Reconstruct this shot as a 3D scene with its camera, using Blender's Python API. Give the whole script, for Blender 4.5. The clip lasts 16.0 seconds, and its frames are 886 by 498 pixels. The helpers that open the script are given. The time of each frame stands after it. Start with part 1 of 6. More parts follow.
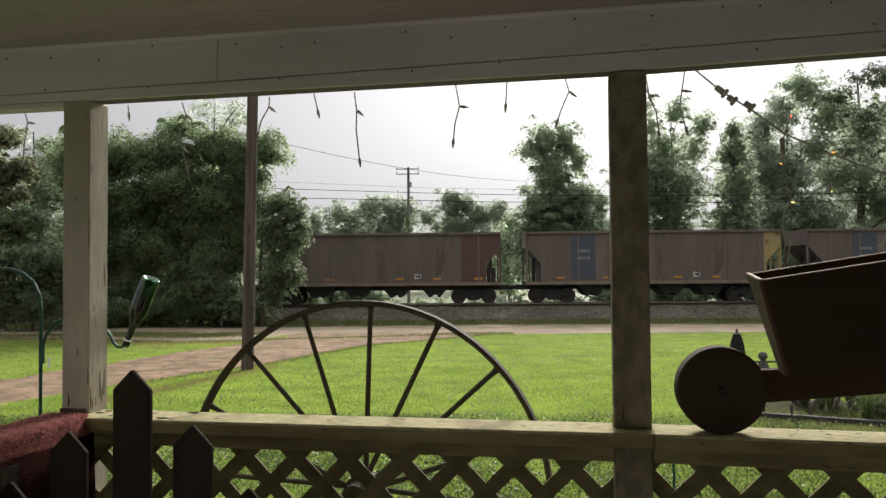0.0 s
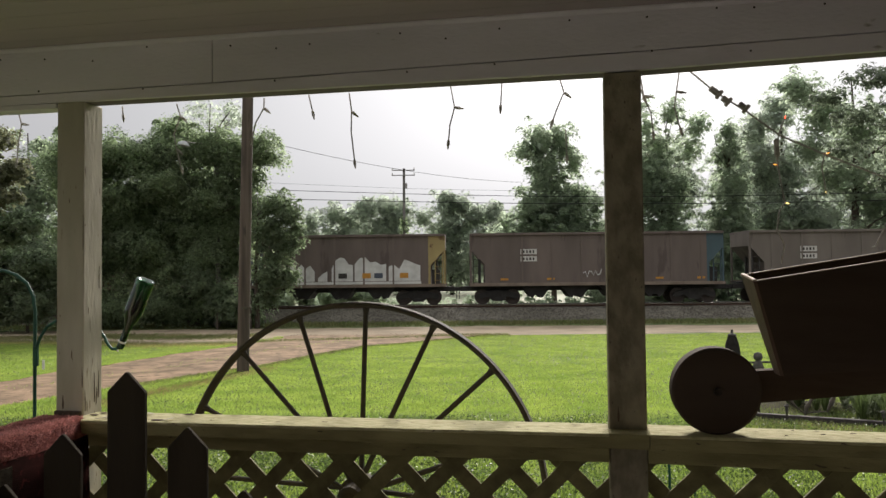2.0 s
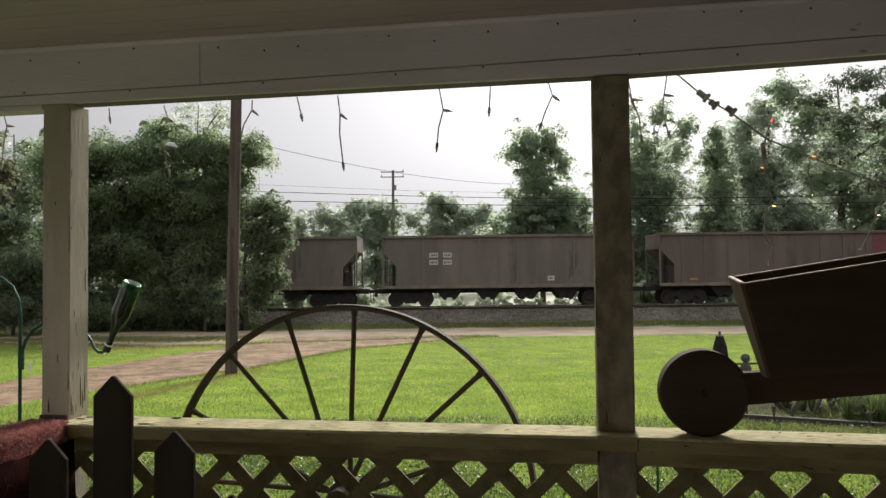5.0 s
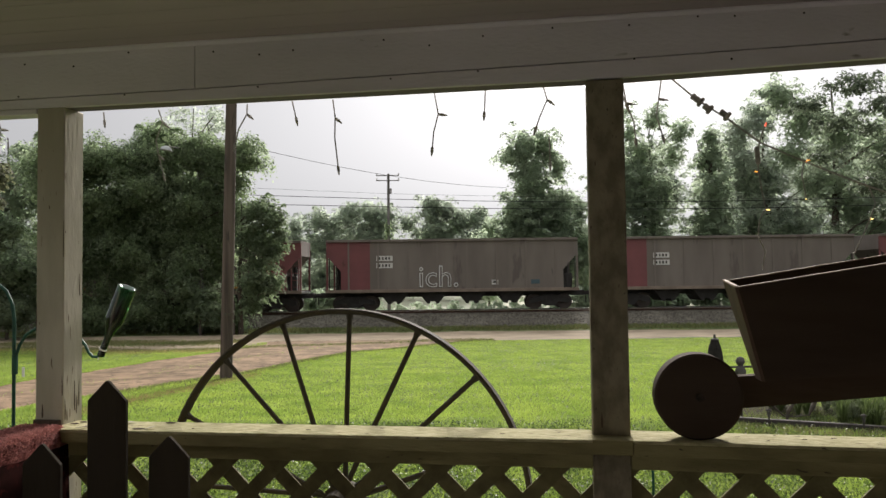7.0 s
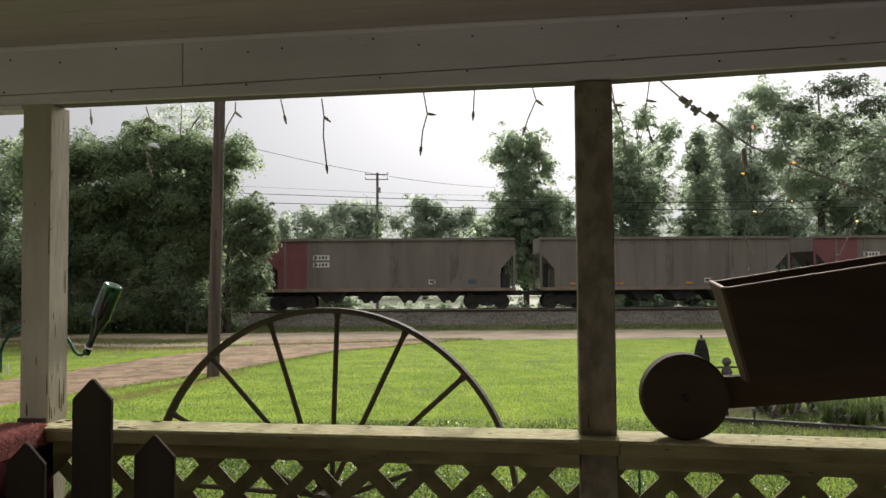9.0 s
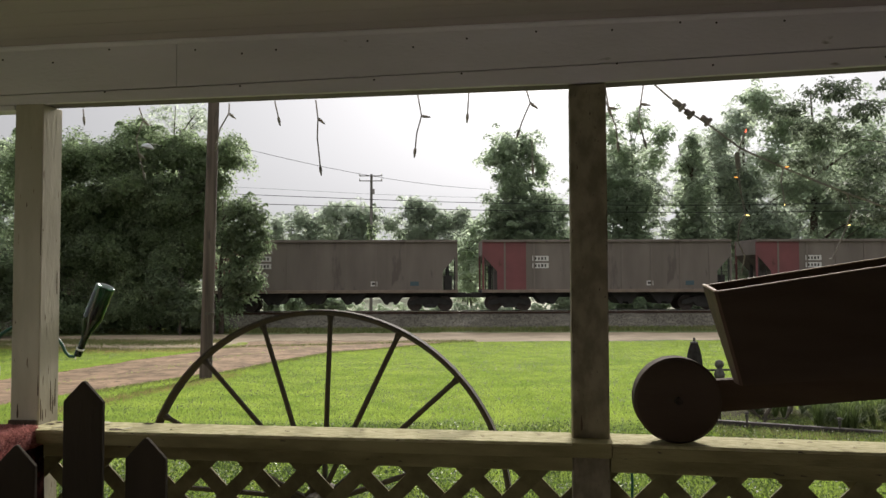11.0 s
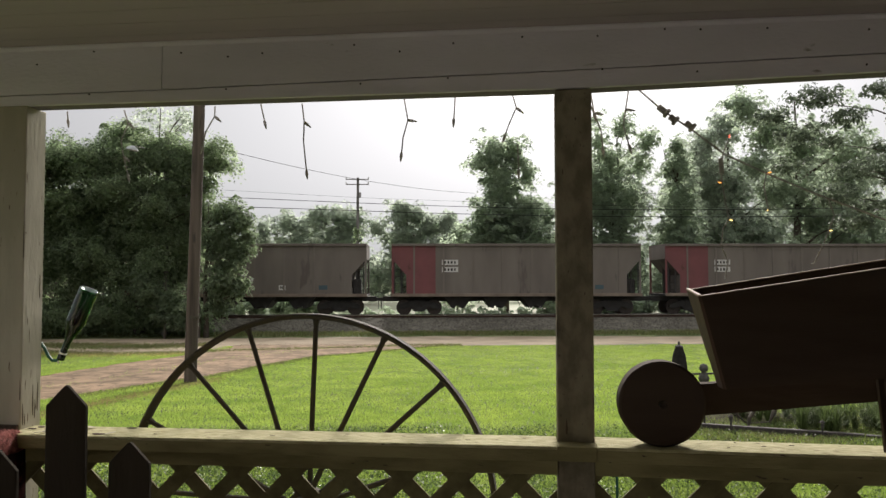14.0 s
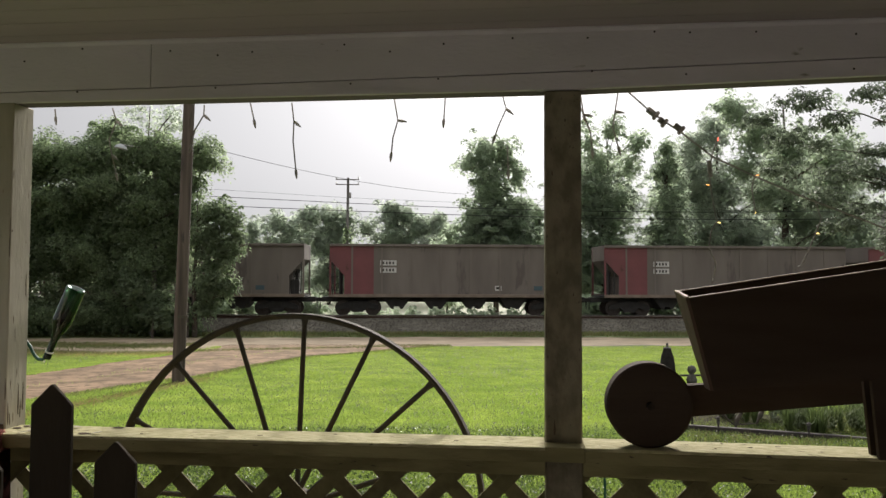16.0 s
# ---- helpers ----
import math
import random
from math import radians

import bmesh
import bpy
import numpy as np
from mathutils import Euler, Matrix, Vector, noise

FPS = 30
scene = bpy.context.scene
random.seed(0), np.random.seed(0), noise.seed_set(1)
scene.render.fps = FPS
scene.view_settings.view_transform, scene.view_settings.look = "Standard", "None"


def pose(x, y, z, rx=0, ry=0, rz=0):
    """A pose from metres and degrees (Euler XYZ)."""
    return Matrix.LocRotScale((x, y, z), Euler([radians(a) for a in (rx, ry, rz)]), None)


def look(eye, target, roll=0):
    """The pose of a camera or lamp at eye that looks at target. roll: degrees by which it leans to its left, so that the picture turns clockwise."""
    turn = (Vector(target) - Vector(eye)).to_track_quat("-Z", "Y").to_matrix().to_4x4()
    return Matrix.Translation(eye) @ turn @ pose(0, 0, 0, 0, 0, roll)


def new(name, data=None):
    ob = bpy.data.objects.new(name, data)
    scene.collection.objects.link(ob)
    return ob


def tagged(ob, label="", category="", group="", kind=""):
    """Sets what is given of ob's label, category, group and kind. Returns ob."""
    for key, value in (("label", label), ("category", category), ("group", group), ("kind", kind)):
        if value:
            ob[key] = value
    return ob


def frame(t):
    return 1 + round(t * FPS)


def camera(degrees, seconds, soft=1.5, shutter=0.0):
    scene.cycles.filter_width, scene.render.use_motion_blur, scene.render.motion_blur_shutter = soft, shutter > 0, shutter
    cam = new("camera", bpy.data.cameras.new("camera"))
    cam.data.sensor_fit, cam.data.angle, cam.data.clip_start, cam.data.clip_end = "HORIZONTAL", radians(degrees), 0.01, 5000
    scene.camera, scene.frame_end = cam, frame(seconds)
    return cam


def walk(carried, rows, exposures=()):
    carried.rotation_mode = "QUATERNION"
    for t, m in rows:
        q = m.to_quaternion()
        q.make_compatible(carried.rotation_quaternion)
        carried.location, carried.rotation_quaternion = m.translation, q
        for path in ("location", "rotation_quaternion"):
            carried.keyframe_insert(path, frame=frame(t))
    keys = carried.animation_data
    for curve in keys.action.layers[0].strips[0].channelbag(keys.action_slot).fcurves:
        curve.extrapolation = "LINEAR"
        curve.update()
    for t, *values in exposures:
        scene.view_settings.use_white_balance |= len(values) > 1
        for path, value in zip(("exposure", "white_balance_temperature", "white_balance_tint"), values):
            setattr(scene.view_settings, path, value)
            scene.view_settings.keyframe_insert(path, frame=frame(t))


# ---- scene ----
cam = camera(60, 16.0, soft=1.45)
PATH = [
    (0, (0.048, -0.242, 1.906), (-0.311, 1.725, 1.964), -0.5),
    (0.5, (0.048, -0.242, 1.906), (-0.309, 1.725, 1.965), -0.6),
    (1, (0.048, -0.242, 1.906), (-0.309, 1.725, 1.968), -0.7),
    (1.5, (0.048, -0.238, 1.905), (-0.305, 1.729, 1.966), -0.7),
    (2, (0.05, -0.241, 1.906), (-0.298, 1.728, 1.967), -0.6),
    (2.5, (0.052, -0.242, 1.907), (-0.293, 1.727, 1.969), -0.6),
    (3, (0.05, -0.24, 1.907), (-0.29, 1.73, 1.971), -0.5),
    (3.5, (0.051, -0.238, 1.907), (-0.285, 1.732, 1.974), -0.6),
    (4, (0.052, -0.24, 1.909), (-0.276, 1.732, 1.972), -0.6),
    (6.5, (0.052, -0.237, 1.911), (-0.261, 1.737, 1.983), -0.7),
    (7, (0.053, -0.24, 1.912), (-0.255, 1.734, 1.986), -0.7),
    (7.5, (0.054, -0.239, 1.912), (-0.25, 1.737, 1.988), -0.7),
    (8, (0.054, -0.238, 1.912), (-0.244, 1.738, 1.988), -0.7),
    (8.5, (0.055, -0.238, 1.911), (-0.234, 1.74, 1.988), -0.6),
    (9, (0.055, -0.24, 1.913), (-0.224, 1.739, 1.985), -0.4),
    (11.5, (0.056, -0.238, 1.916), (-0.202, 1.743, 1.994), -0.3),
    (12, (0.058, -0.243, 1.915), (-0.193, 1.739, 1.994), -0.4),
    (12.5, (0.058, -0.239, 1.916), (-0.189, 1.744, 1.996), -0.3),
    (13, (0.057, -0.239, 1.914), (-0.184, 1.745, 1.997), -0.2),
    (13.5, (0.057, -0.241, 1.915), (-0.177, 1.743, 1.998), -0.1),
    (14, (0.058, -0.243, 1.917), (-0.17, 1.742, 2.003), -0.1),
    (14.5, (0.058, -0.241, 1.915), (-0.167, 1.744, 2.006), -0.0),
    (15, (0.06, -0.242, 1.917), (-0.159, 1.744, 2.008), -0.0),
    (15.5, (0.061, -0.241, 1.917), (-0.15, 1.746, 2.006), 0.1),
    (16, (0.061, -0.243, 1.916), (-0.141, 1.745, 2.004), 0.2),
]
walk(cam, [(t, look(eye, target, roll)) for t, eye, target, roll in PATH], exposures=[(0.0, 0.35, 6400, 14), (16.0, 0.35, 6400, 14)])

# ---- world, sun ----
SUN_AZ, SUN_EL = radians(3.0), radians(26.0)  # azimuth from +y towards +x
world = bpy.data.worlds.new("sky")
scene.world = world
world.use_nodes = True
wn, wl = world.node_tree.nodes, world.node_tree.links
sky = wn.new("ShaderNodeTexSky")
sky.sky_type = "NISHITA"
sky.sun_disc = False
sky.sun_elevation, sky.sun_rotation = SUN_EL, SUN_AZ
sky.air_density, sky.dust_density, sky.ozone_density = 1.0, 9.0, 1.0
mist = wn.new("ShaderNodeHueSaturation")
mist.inputs["Saturation"].default_value = 0.15
mist.inputs["Value"].default_value = 0.055
wl.new(sky.outputs[0], mist.inputs["Color"])
veil = wn.new("ShaderNodeMix")  # even white overcast over the clear sky's gradient
veil.data_type = "RGBA"
veil.inputs[0].default_value = 0.72
veil.inputs[7].default_value = (0.92, 0.935, 0.93, 1)
wl.new(mist.outputs[0], veil.inputs[6])
# the haze brightens towards the sun
aim = wn.new("ShaderNodeVectorMath")
aim.operation = "DOT_PRODUCT"
aim.inputs[1].default_value = (math.sin(SUN_AZ) * math.cos(SUN_EL), math.cos(SUN_AZ) * math.cos(SUN_EL), math.sin(SUN_EL))
wl.new(wn.new("ShaderNodeTexCoord").outputs["Generated"], aim.inputs[0])
halo = wn.new("ShaderNodeMapRange")
halo.interpolation_type = "SMOOTHSTEP"
halo.inputs[1].default_value, halo.inputs[2].default_value = 0.70, 1.0
halo.inputs[3].default_value, halo.inputs[4].default_value = 0.56, 0.70
wl.new(aim.outputs["Value"], halo.inputs[0])
bright = wn.new("ShaderNodeVectorMath")
bright.operation = "SCALE"
wl.new(veil.outputs[2], bright.inputs[0])
# an overcast sky is brightest overhead
rise = wn.new("ShaderNodeSeparateXYZ")
wl.new(wn["Texture Coordinate"].outputs["Generated"], rise.inputs[0])
dome = wn.new("ShaderNodeMapRange")
dome.interpolation_type = "SMOOTHSTEP"
dome.inputs[1].default_value, dome.inputs[2].default_value = 0.30, 1.0
dome.inputs[3].default_value, dome.inputs[4].default_value = 1.0, 2.7
wl.new(rise.outputs["Z"], dome.inputs[0])
both = wn.new("ShaderNodeMath")
both.operation = "MULTIPLY"
wl.new(halo.outputs[0], both.inputs[0])
wl.new(dome.outputs[0], both.inputs[1])
wl.new(both.outputs[0], bright.inputs["Scale"])
wl.new(bright.outputs[0], wn["Background"].inputs["Color"])
wn["Background"].inputs["Strength"].default_value = 1.0

sun = new("sun", bpy.data.lights.new("sun", "SUN"))
sun.data.energy, sun.data.angle, sun.data.color = 4.2, radians(15), (1.0, 0.95, 0.84)
sun.matrix_world = look((0, 0, 0), (-math.sin(SUN_AZ) * math.cos(SUN_EL), -math.cos(SUN_AZ) * math.cos(SUN_EL), -math.sin(SUN_EL)))


# ---- material helpers ----
def mat(name, colour, colour2=None, scale=8.0, rough=0.8, metal=0.0, bump=0.0, bump_scale=60.0, stretch=(1, 1, 1),
        spots=None, spot_scale=20.0, spot_at=0.62, spot_stretch=None, translucent=0.0, through_gain=2.0, vary=0.0, spec=0.3, island=0.0, sheen=0.0, sharp=0.18):
    """Noise-mixed base colour at two scales, optional worn spots, fine relief."""
    m = bpy.data.materials.new(name)
    m.use_nodes = True
    nt = m.node_tree
    n, l = nt.nodes, nt.links
    b = n["Principled BSDF"]
    b.inputs["Roughness"].default_value, b.inputs["Metallic"].default_value = rough, metal
    b.inputs["Specular IOR Level"].default_value = spec
    b.inputs["Sheen Weight"].default_value = sheen
    co = n.new("ShaderNodeTexCoord")
    mp = n.new("ShaderNodeMapping")
    mp.inputs["Scale"].default_value = stretch
    l.new(co.outputs["Object"], mp.inputs["Vector"])
    n1 = n.new("ShaderNodeTexNoise")
    n1.inputs["Scale"].default_value, n1.inputs["Detail"].default_value = scale, 6
    l.new(mp.outputs[0], n1.inputs["Vector"])
    ramp = n.new("ShaderNodeMapRange")
    ramp.inputs[1].default_value, ramp.inputs[2].default_value = 0.5 - sharp, 0.5 + sharp
    l.new(n1.outputs[0], ramp.inputs[0])
    mix = n.new("ShaderNodeMix")
    mix.data_type = "RGBA"
    c2 = colour2 or tuple(c * 0.7 for c in colour)
    mix.inputs[6].default_value, mix.inputs[7].default_value = (*colour, 1), (*c2, 1)
    l.new(ramp.outputs[0], mix.inputs[0])
    out = mix.outputs[2]
    if spots:
        n2 = n.new("ShaderNodeTexNoise")
        n2.inputs["Scale"].default_value, n2.inputs["Detail"].default_value = spot_scale, 5
        mp2 = n.new("ShaderNodeMapping")
        mp2.inputs["Scale"].default_value = spot_stretch or stretch
        l.new(co.outputs["Object"], mp2.inputs["Vector"])
        l.new(mp2.outputs[0], n2.inputs["Vector"])
        r2 = n.new("ShaderNodeMapRange")
        r2.inputs[1].default_value, r2.inputs[2].default_value = spot_at, spot_at + 0.05
        l.new(n2.outputs[0], r2.inputs[0])
        mx = n.new("ShaderNodeMix")
        mx.data_type = "RGBA"
        mx.inputs[7].default_value = (*spots, 1)
        l.new(r2.outputs[0], mx.inputs[0])
        l.new(out, mx.inputs[6])
        out = mx.outputs[2]
    if vary or island:
        if island:
            src = n.new("ShaderNodeNewGeometry").outputs["Random Per Island"]
        else:
            src = n.new("ShaderNodeObjectInfo").outputs["Random"]
        r3 = n.new("ShaderNodeMapRange")
        a = vary or island
        r3.inputs[3].default_value, r3.inputs[4].default_value = 1 - a, 1 + a
        l.new(src, r3.inputs[0])
        hs = n.new("ShaderNodeHueSaturation")
        l.new(r3.outputs[0], hs.inputs["Value"])
        l.new(out, hs.inputs["Color"])
        out = hs.outputs[0]
    l.new(out, b.inputs["Base Color"])
    if bump:
        n3 = n.new("ShaderNodeTexNoise")
        n3.inputs["Scale"].default_value, n3.inputs["Detail"].default_value = bump_scale, 4
        l.new(mp.outputs[0], n3.inputs["Vector"])
        bp = n.new("ShaderNodeBump")
        bp.inputs["Strength"].default_value, bp.inputs["Distance"].default_value = bump, 0.01
        l.new(n3.outputs[0], bp.inputs["Height"])
        l.new(bp.outputs[0], b.inputs["Normal"])
    if translucent:
        tr = n.new("ShaderNodeBsdfTranslucent")
        gain = n.new("ShaderNodeHueSaturation")
        gain.inputs["Value"].default_value = through_gain
        l.new(out, gain.inputs["Color"])
        l.new(gain.outputs[0], tr.inputs["Color"])
        ms = n.new("ShaderNodeMixShader")
        ms.inputs[0].default_value = translucent
        l.new(b.outputs[0], ms.inputs[1])
        l.new(tr.outputs[0], ms.inputs[2])
        l.new(ms.outputs[0], n["Material Output"].inputs["Surface"])
    return m


def glow(name, colour, strength):
    m = bpy.data.materials.new(name)
    m.use_nodes = True
    b = m.node_tree.nodes["Principled BSDF"]
    b.inputs["Base Color"].default_value = (*colour, 1)
    b.inputs["Emission Color"].default_value = (*colour, 1)
    b.inputs["Emission Strength"].default_value = strength
    return m


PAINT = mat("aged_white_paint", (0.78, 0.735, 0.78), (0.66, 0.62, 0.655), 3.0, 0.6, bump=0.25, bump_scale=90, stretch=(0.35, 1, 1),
            spots=(0.22, 0.19, 0.15), spot_scale=14, spot_at=0.70)
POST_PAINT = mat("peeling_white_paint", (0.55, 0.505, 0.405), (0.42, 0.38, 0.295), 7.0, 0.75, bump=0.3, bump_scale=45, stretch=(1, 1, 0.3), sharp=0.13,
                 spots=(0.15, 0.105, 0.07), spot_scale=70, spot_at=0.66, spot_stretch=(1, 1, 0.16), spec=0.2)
# Mottled stains; the base is also darkened for the posts in less light.
STAINED_SHADED = mat("mildewed_post_paint", (0.295, 0.258, 0.182), (0.193, 0.163, 0.112), 16.0, 0.85, bump=0.5, bump_scale=45, stretch=(1, 1, 0.6), sharp=0.10,
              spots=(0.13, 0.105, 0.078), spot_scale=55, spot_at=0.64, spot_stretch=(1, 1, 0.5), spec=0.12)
BARE_WOOD = mat("bare_peeled_wood", (0.13, 0.095, 0.07), (0.07, 0.05, 0.04), 40, 0.9, bump=0.5, stretch=(1, 1, 0.2), spec=0.1)
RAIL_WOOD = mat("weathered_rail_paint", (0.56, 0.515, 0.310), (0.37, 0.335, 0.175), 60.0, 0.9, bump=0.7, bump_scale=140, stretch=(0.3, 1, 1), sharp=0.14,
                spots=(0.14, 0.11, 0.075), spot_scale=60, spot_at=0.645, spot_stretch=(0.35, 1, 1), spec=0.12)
# Same paint as the cap's top; the faces' shade is put into this colour.
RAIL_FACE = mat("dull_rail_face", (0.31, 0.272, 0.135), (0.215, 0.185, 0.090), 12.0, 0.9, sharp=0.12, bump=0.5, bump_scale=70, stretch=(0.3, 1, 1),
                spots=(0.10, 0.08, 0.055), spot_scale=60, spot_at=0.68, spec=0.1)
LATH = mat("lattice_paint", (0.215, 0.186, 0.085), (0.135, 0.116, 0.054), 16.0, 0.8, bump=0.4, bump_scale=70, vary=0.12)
# Underside coloured darker than the beam's paint, to offset green bounce from the lawn.
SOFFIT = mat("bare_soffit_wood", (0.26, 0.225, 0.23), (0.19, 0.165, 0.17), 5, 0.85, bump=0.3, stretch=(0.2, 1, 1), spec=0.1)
CEILING = mat("ceiling_boards", (0.50, 0.43, 0.44), (0.39, 0.345, 0.34), 2.5, 0.7, bump=0.2, bump_scale=50, stretch=(0.15, 1, 1))
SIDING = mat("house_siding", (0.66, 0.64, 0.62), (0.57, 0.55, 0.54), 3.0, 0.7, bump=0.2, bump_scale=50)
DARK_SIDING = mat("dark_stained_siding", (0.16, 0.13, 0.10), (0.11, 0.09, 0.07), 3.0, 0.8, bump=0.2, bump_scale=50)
DECK = mat("deck_boards", (0.34, 0.325, 0.31), (0.25, 0.238, 0.225), 5.0, 0.8, bump=0.4, bump_scale=50, stretch=(1, 0.2, 1), vary=0.2)
NAIL = mat("rusted_nail", (0.05, 0.035, 0.025), (0.02, 0.015, 0.01), 60, 0.8)
DARK_WOOD = mat("dark_stained_wood", (0.052, 0.041, 0.028), (0.034, 0.027, 0.019), 6.0, 0.9, spec=0.1, bump=0.35, bump_scale=50, stretch=(1, 1, 0.2))
PLANTER_WOOD = mat("planter_stain", (0.075, 0.054, 0.040), (0.050, 0.034, 0.024), 6.0, 0.9, spec=0.08, bump=0.3, bump_scale=50, stretch=(0.2, 1, 1))
# Worn top edges; the pale tone also paints the sun falling on them.
CUT_WOOD = mat("worn_board_edge", (0.48, 0.36, 0.25), (0.32, 0.225, 0.15), 14, 0.75, bump=0.3)
SOIL = mat("potting_soil", (0.04, 0.03, 0.02), (0.02, 0.015, 0.01), 30, 0.95, bump=0.8, bump_scale=80)
IRON = mat("rusty_iron", (0.070, 0.066, 0.056), (0.088, 0.070, 0.050), 14.0, 0.85, 0.1, spec=0.2, bump=0.5, bump_scale=80)
GREEN_IRON = mat("green_painted_iron", (0.022, 0.085, 0.058), (0.015, 0.055, 0.038), 20, 0.5, 0.1, bump=0.1)
LAWN = mat("lawn_soil", (0.085, 0.11, 0.028), (0.055, 0.072, 0.019), 1.1, 0.9, bump=1.0, bump_scale=40, spots=(0.12, 0.14, 0.04), spot_scale=0.6, spot_at=0.60)
GRASS = mat("grass_blades", (0.250, 0.320, 0.062), (0.150, 0.222, 0.040), 1.3, 0.5, island=0.26, translucent=0.45)
DRY = mat("dry_grass_blades", (0.26, 0.20, 0.09), (0.19, 0.17, 0.07), 0.8, 0.7, island=0.4, translucent=0.35)
CLOVER = mat("clover_leaves", (0.088, 0.128, 0.032), (0.050, 0.078, 0.019), 1.5, 0.5, island=0.55, translucent=0.25, spec=0.4)
WEEDS = mat("bank_grass", (0.10, 0.13, 0.04), (0.14, 0.13, 0.06), 0.8, 0.7, island=0.3, translucent=0.35)
DIRT = mat("gravel_dirt", (0.29, 0.200, 0.128), (0.135, 0.095, 0.060), 1.5, 0.95, bump=1.0, bump_scale=30, spots=(0.125, 0.092, 0.058), spot_scale=6, spot_at=0.565, spec=0.1, sharp=0.15)
GRAVEL = mat("loose_gravel", (0.36, 0.275, 0.20), (0.13, 0.10, 0.072), 3.0, 0.95, island=0.5, spec=0.1)
ROAD = mat("pale_road_gravel", (0.34, 0.275, 0.195), (0.22, 0.175, 0.120), 0.7, 0.95, bump=0.8, bump_scale=40, spots=(0.24, 0.20, 0.14), spot_scale=3, spot_at=0.62, spec=0.1)
BALLAST = mat("ballast_stone", (0.140, 0.126, 0.098), (0.084, 0.077, 0.061), 2.5, 0.9, bump=1.0, bump_scale=18, island=0.35)
FIELD = mat("pale_dry_field", (0.36, 0.355, 0.27), (0.26, 0.28, 0.18), 0.06, 0.9, bump=0.3, bump_scale=2)
TIE = mat("creosote_tie", (0.06, 0.045, 0.035), (0.035, 0.027, 0.022), 6, 0.85, bump=0.5, vary=0.2)
STEEL = mat("rail_steel", (0.40, 0.38, 0.36), (0.30, 0.27, 0.25), 5, 0.25, 0.9)
STEEL_WEB = mat("rusted_rail_web", (0.10, 0.055, 0.035), (0.06, 0.035, 0.025), 8, 0.8, 0.2)
POLE_WOOD = mat("weathered_pole", (0.135, 0.102, 0.080), (0.048, 0.036, 0.028), 9.0, 0.85, bump=0.7, bump_scale=30, stretch=(1, 1, 0.05), spots=(0.05, 0.04, 0.032), spot_scale=7, spot_at=0.62, spot_stretch=(1, 1, 0.15))
# Pole wood lightened to grey to stand in for haze over the distance.
GREY_POLE = mat("grey_pole_wood", (0.23, 0.22, 0.20), (0.14, 0.13, 0.12), 7.0, 0.85, bump=0.5, bump_scale=30, stretch=(1, 1, 0.08))
BARK = mat("bark", (0.11, 0.085, 0.065), (0.06, 0.048, 0.038), 6.0, 0.9, bump=0.8, bump_scale=20, stretch=(1, 1, 0.25))
# The next three carry the mist's veil in grey colour, sheen and through_gain.
LEAF_VINE = mat("vine_leaves", (0.116, 0.142, 0.084), (0.080, 0.104, 0.056), 0.35, 0.6, island=0.35, translucent=0.60, through_gain=4.2, spec=0.2, sheen=0.2)
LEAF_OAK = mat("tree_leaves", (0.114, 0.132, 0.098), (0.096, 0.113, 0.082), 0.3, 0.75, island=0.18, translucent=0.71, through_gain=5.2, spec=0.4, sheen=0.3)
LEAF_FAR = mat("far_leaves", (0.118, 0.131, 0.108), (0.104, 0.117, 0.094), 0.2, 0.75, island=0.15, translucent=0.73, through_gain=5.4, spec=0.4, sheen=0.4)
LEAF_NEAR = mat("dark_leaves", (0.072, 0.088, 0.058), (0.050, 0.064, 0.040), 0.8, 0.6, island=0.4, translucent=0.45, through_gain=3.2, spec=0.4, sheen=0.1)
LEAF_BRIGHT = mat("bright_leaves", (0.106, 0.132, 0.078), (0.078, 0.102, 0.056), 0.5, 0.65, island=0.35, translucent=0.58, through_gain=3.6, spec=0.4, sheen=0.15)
LEAF_OLIVE = mat("olive_leaves", (0.105, 0.108, 0.060), (0.075, 0.082, 0.045), 0.5, 0.65, island=0.35, translucent=0.5, through_gain=3.0, spec=0.4, sheen=0.1)
WIRE = mat("black_cable", (0.03, 0.03, 0.03), (0.02, 0.02, 0.02), 5, 0.6)
CORD = mat("pale_light_cord", (0.45, 0.43, 0.38), (0.30, 0.28, 0.25), 30, 0.6)
BULB = mat("clear_bulb", (0.75, 0.74, 0.70), (0.6, 0.6, 0.56), 30, 0.15)


# ---- mesh helpers ----
def mesh_ob(name, bm, material, parent=None, label="", smooth=False):
    me = bpy.data.meshes.new(name)
    bm.normal_update()
    bm.to_mesh(me)
    bm.free()
    if smooth:
        me.shade_smooth()
    me.materials.append(material)
    ob = new(name, me)
    if parent:
        ob.parent = parent
    if label:
        ob["label"] = label
    return ob


def part(name, bm, material, parent, label="", smooth=False):
    return mesh_ob(name, bm, material, parent, label, smooth)


def share(ob, m, parent=None):
    """Another object on the same mesh, at the local pose m."""
    o = bpy.data.objects.new(ob.name.split(".")[0], ob.data)
    scene.collection.objects.link(o)
    o.parent = parent or ob.parent
    o.matrix_basis = m
    return o


def thing(name, m=None, label="", category="", group="", kind=""):
    e = new(name)
    e.empty_display_size = 0.1
    if m is not None:
        e.matrix_basis = m
    return tagged(e, label, category, group, kind)


def raw(name, verts, faces, material, parent=None, label=""):
    me = bpy.data.meshes.new(name)
    me.from_pydata([tuple(v) for v in verts], [], [tuple(f) for f in faces])
    me.materials.append(material)
    me.update()
    ob = new(name, me)
    if parent:
        ob.parent = parent
    if label:
        ob["label"] = label
    return ob


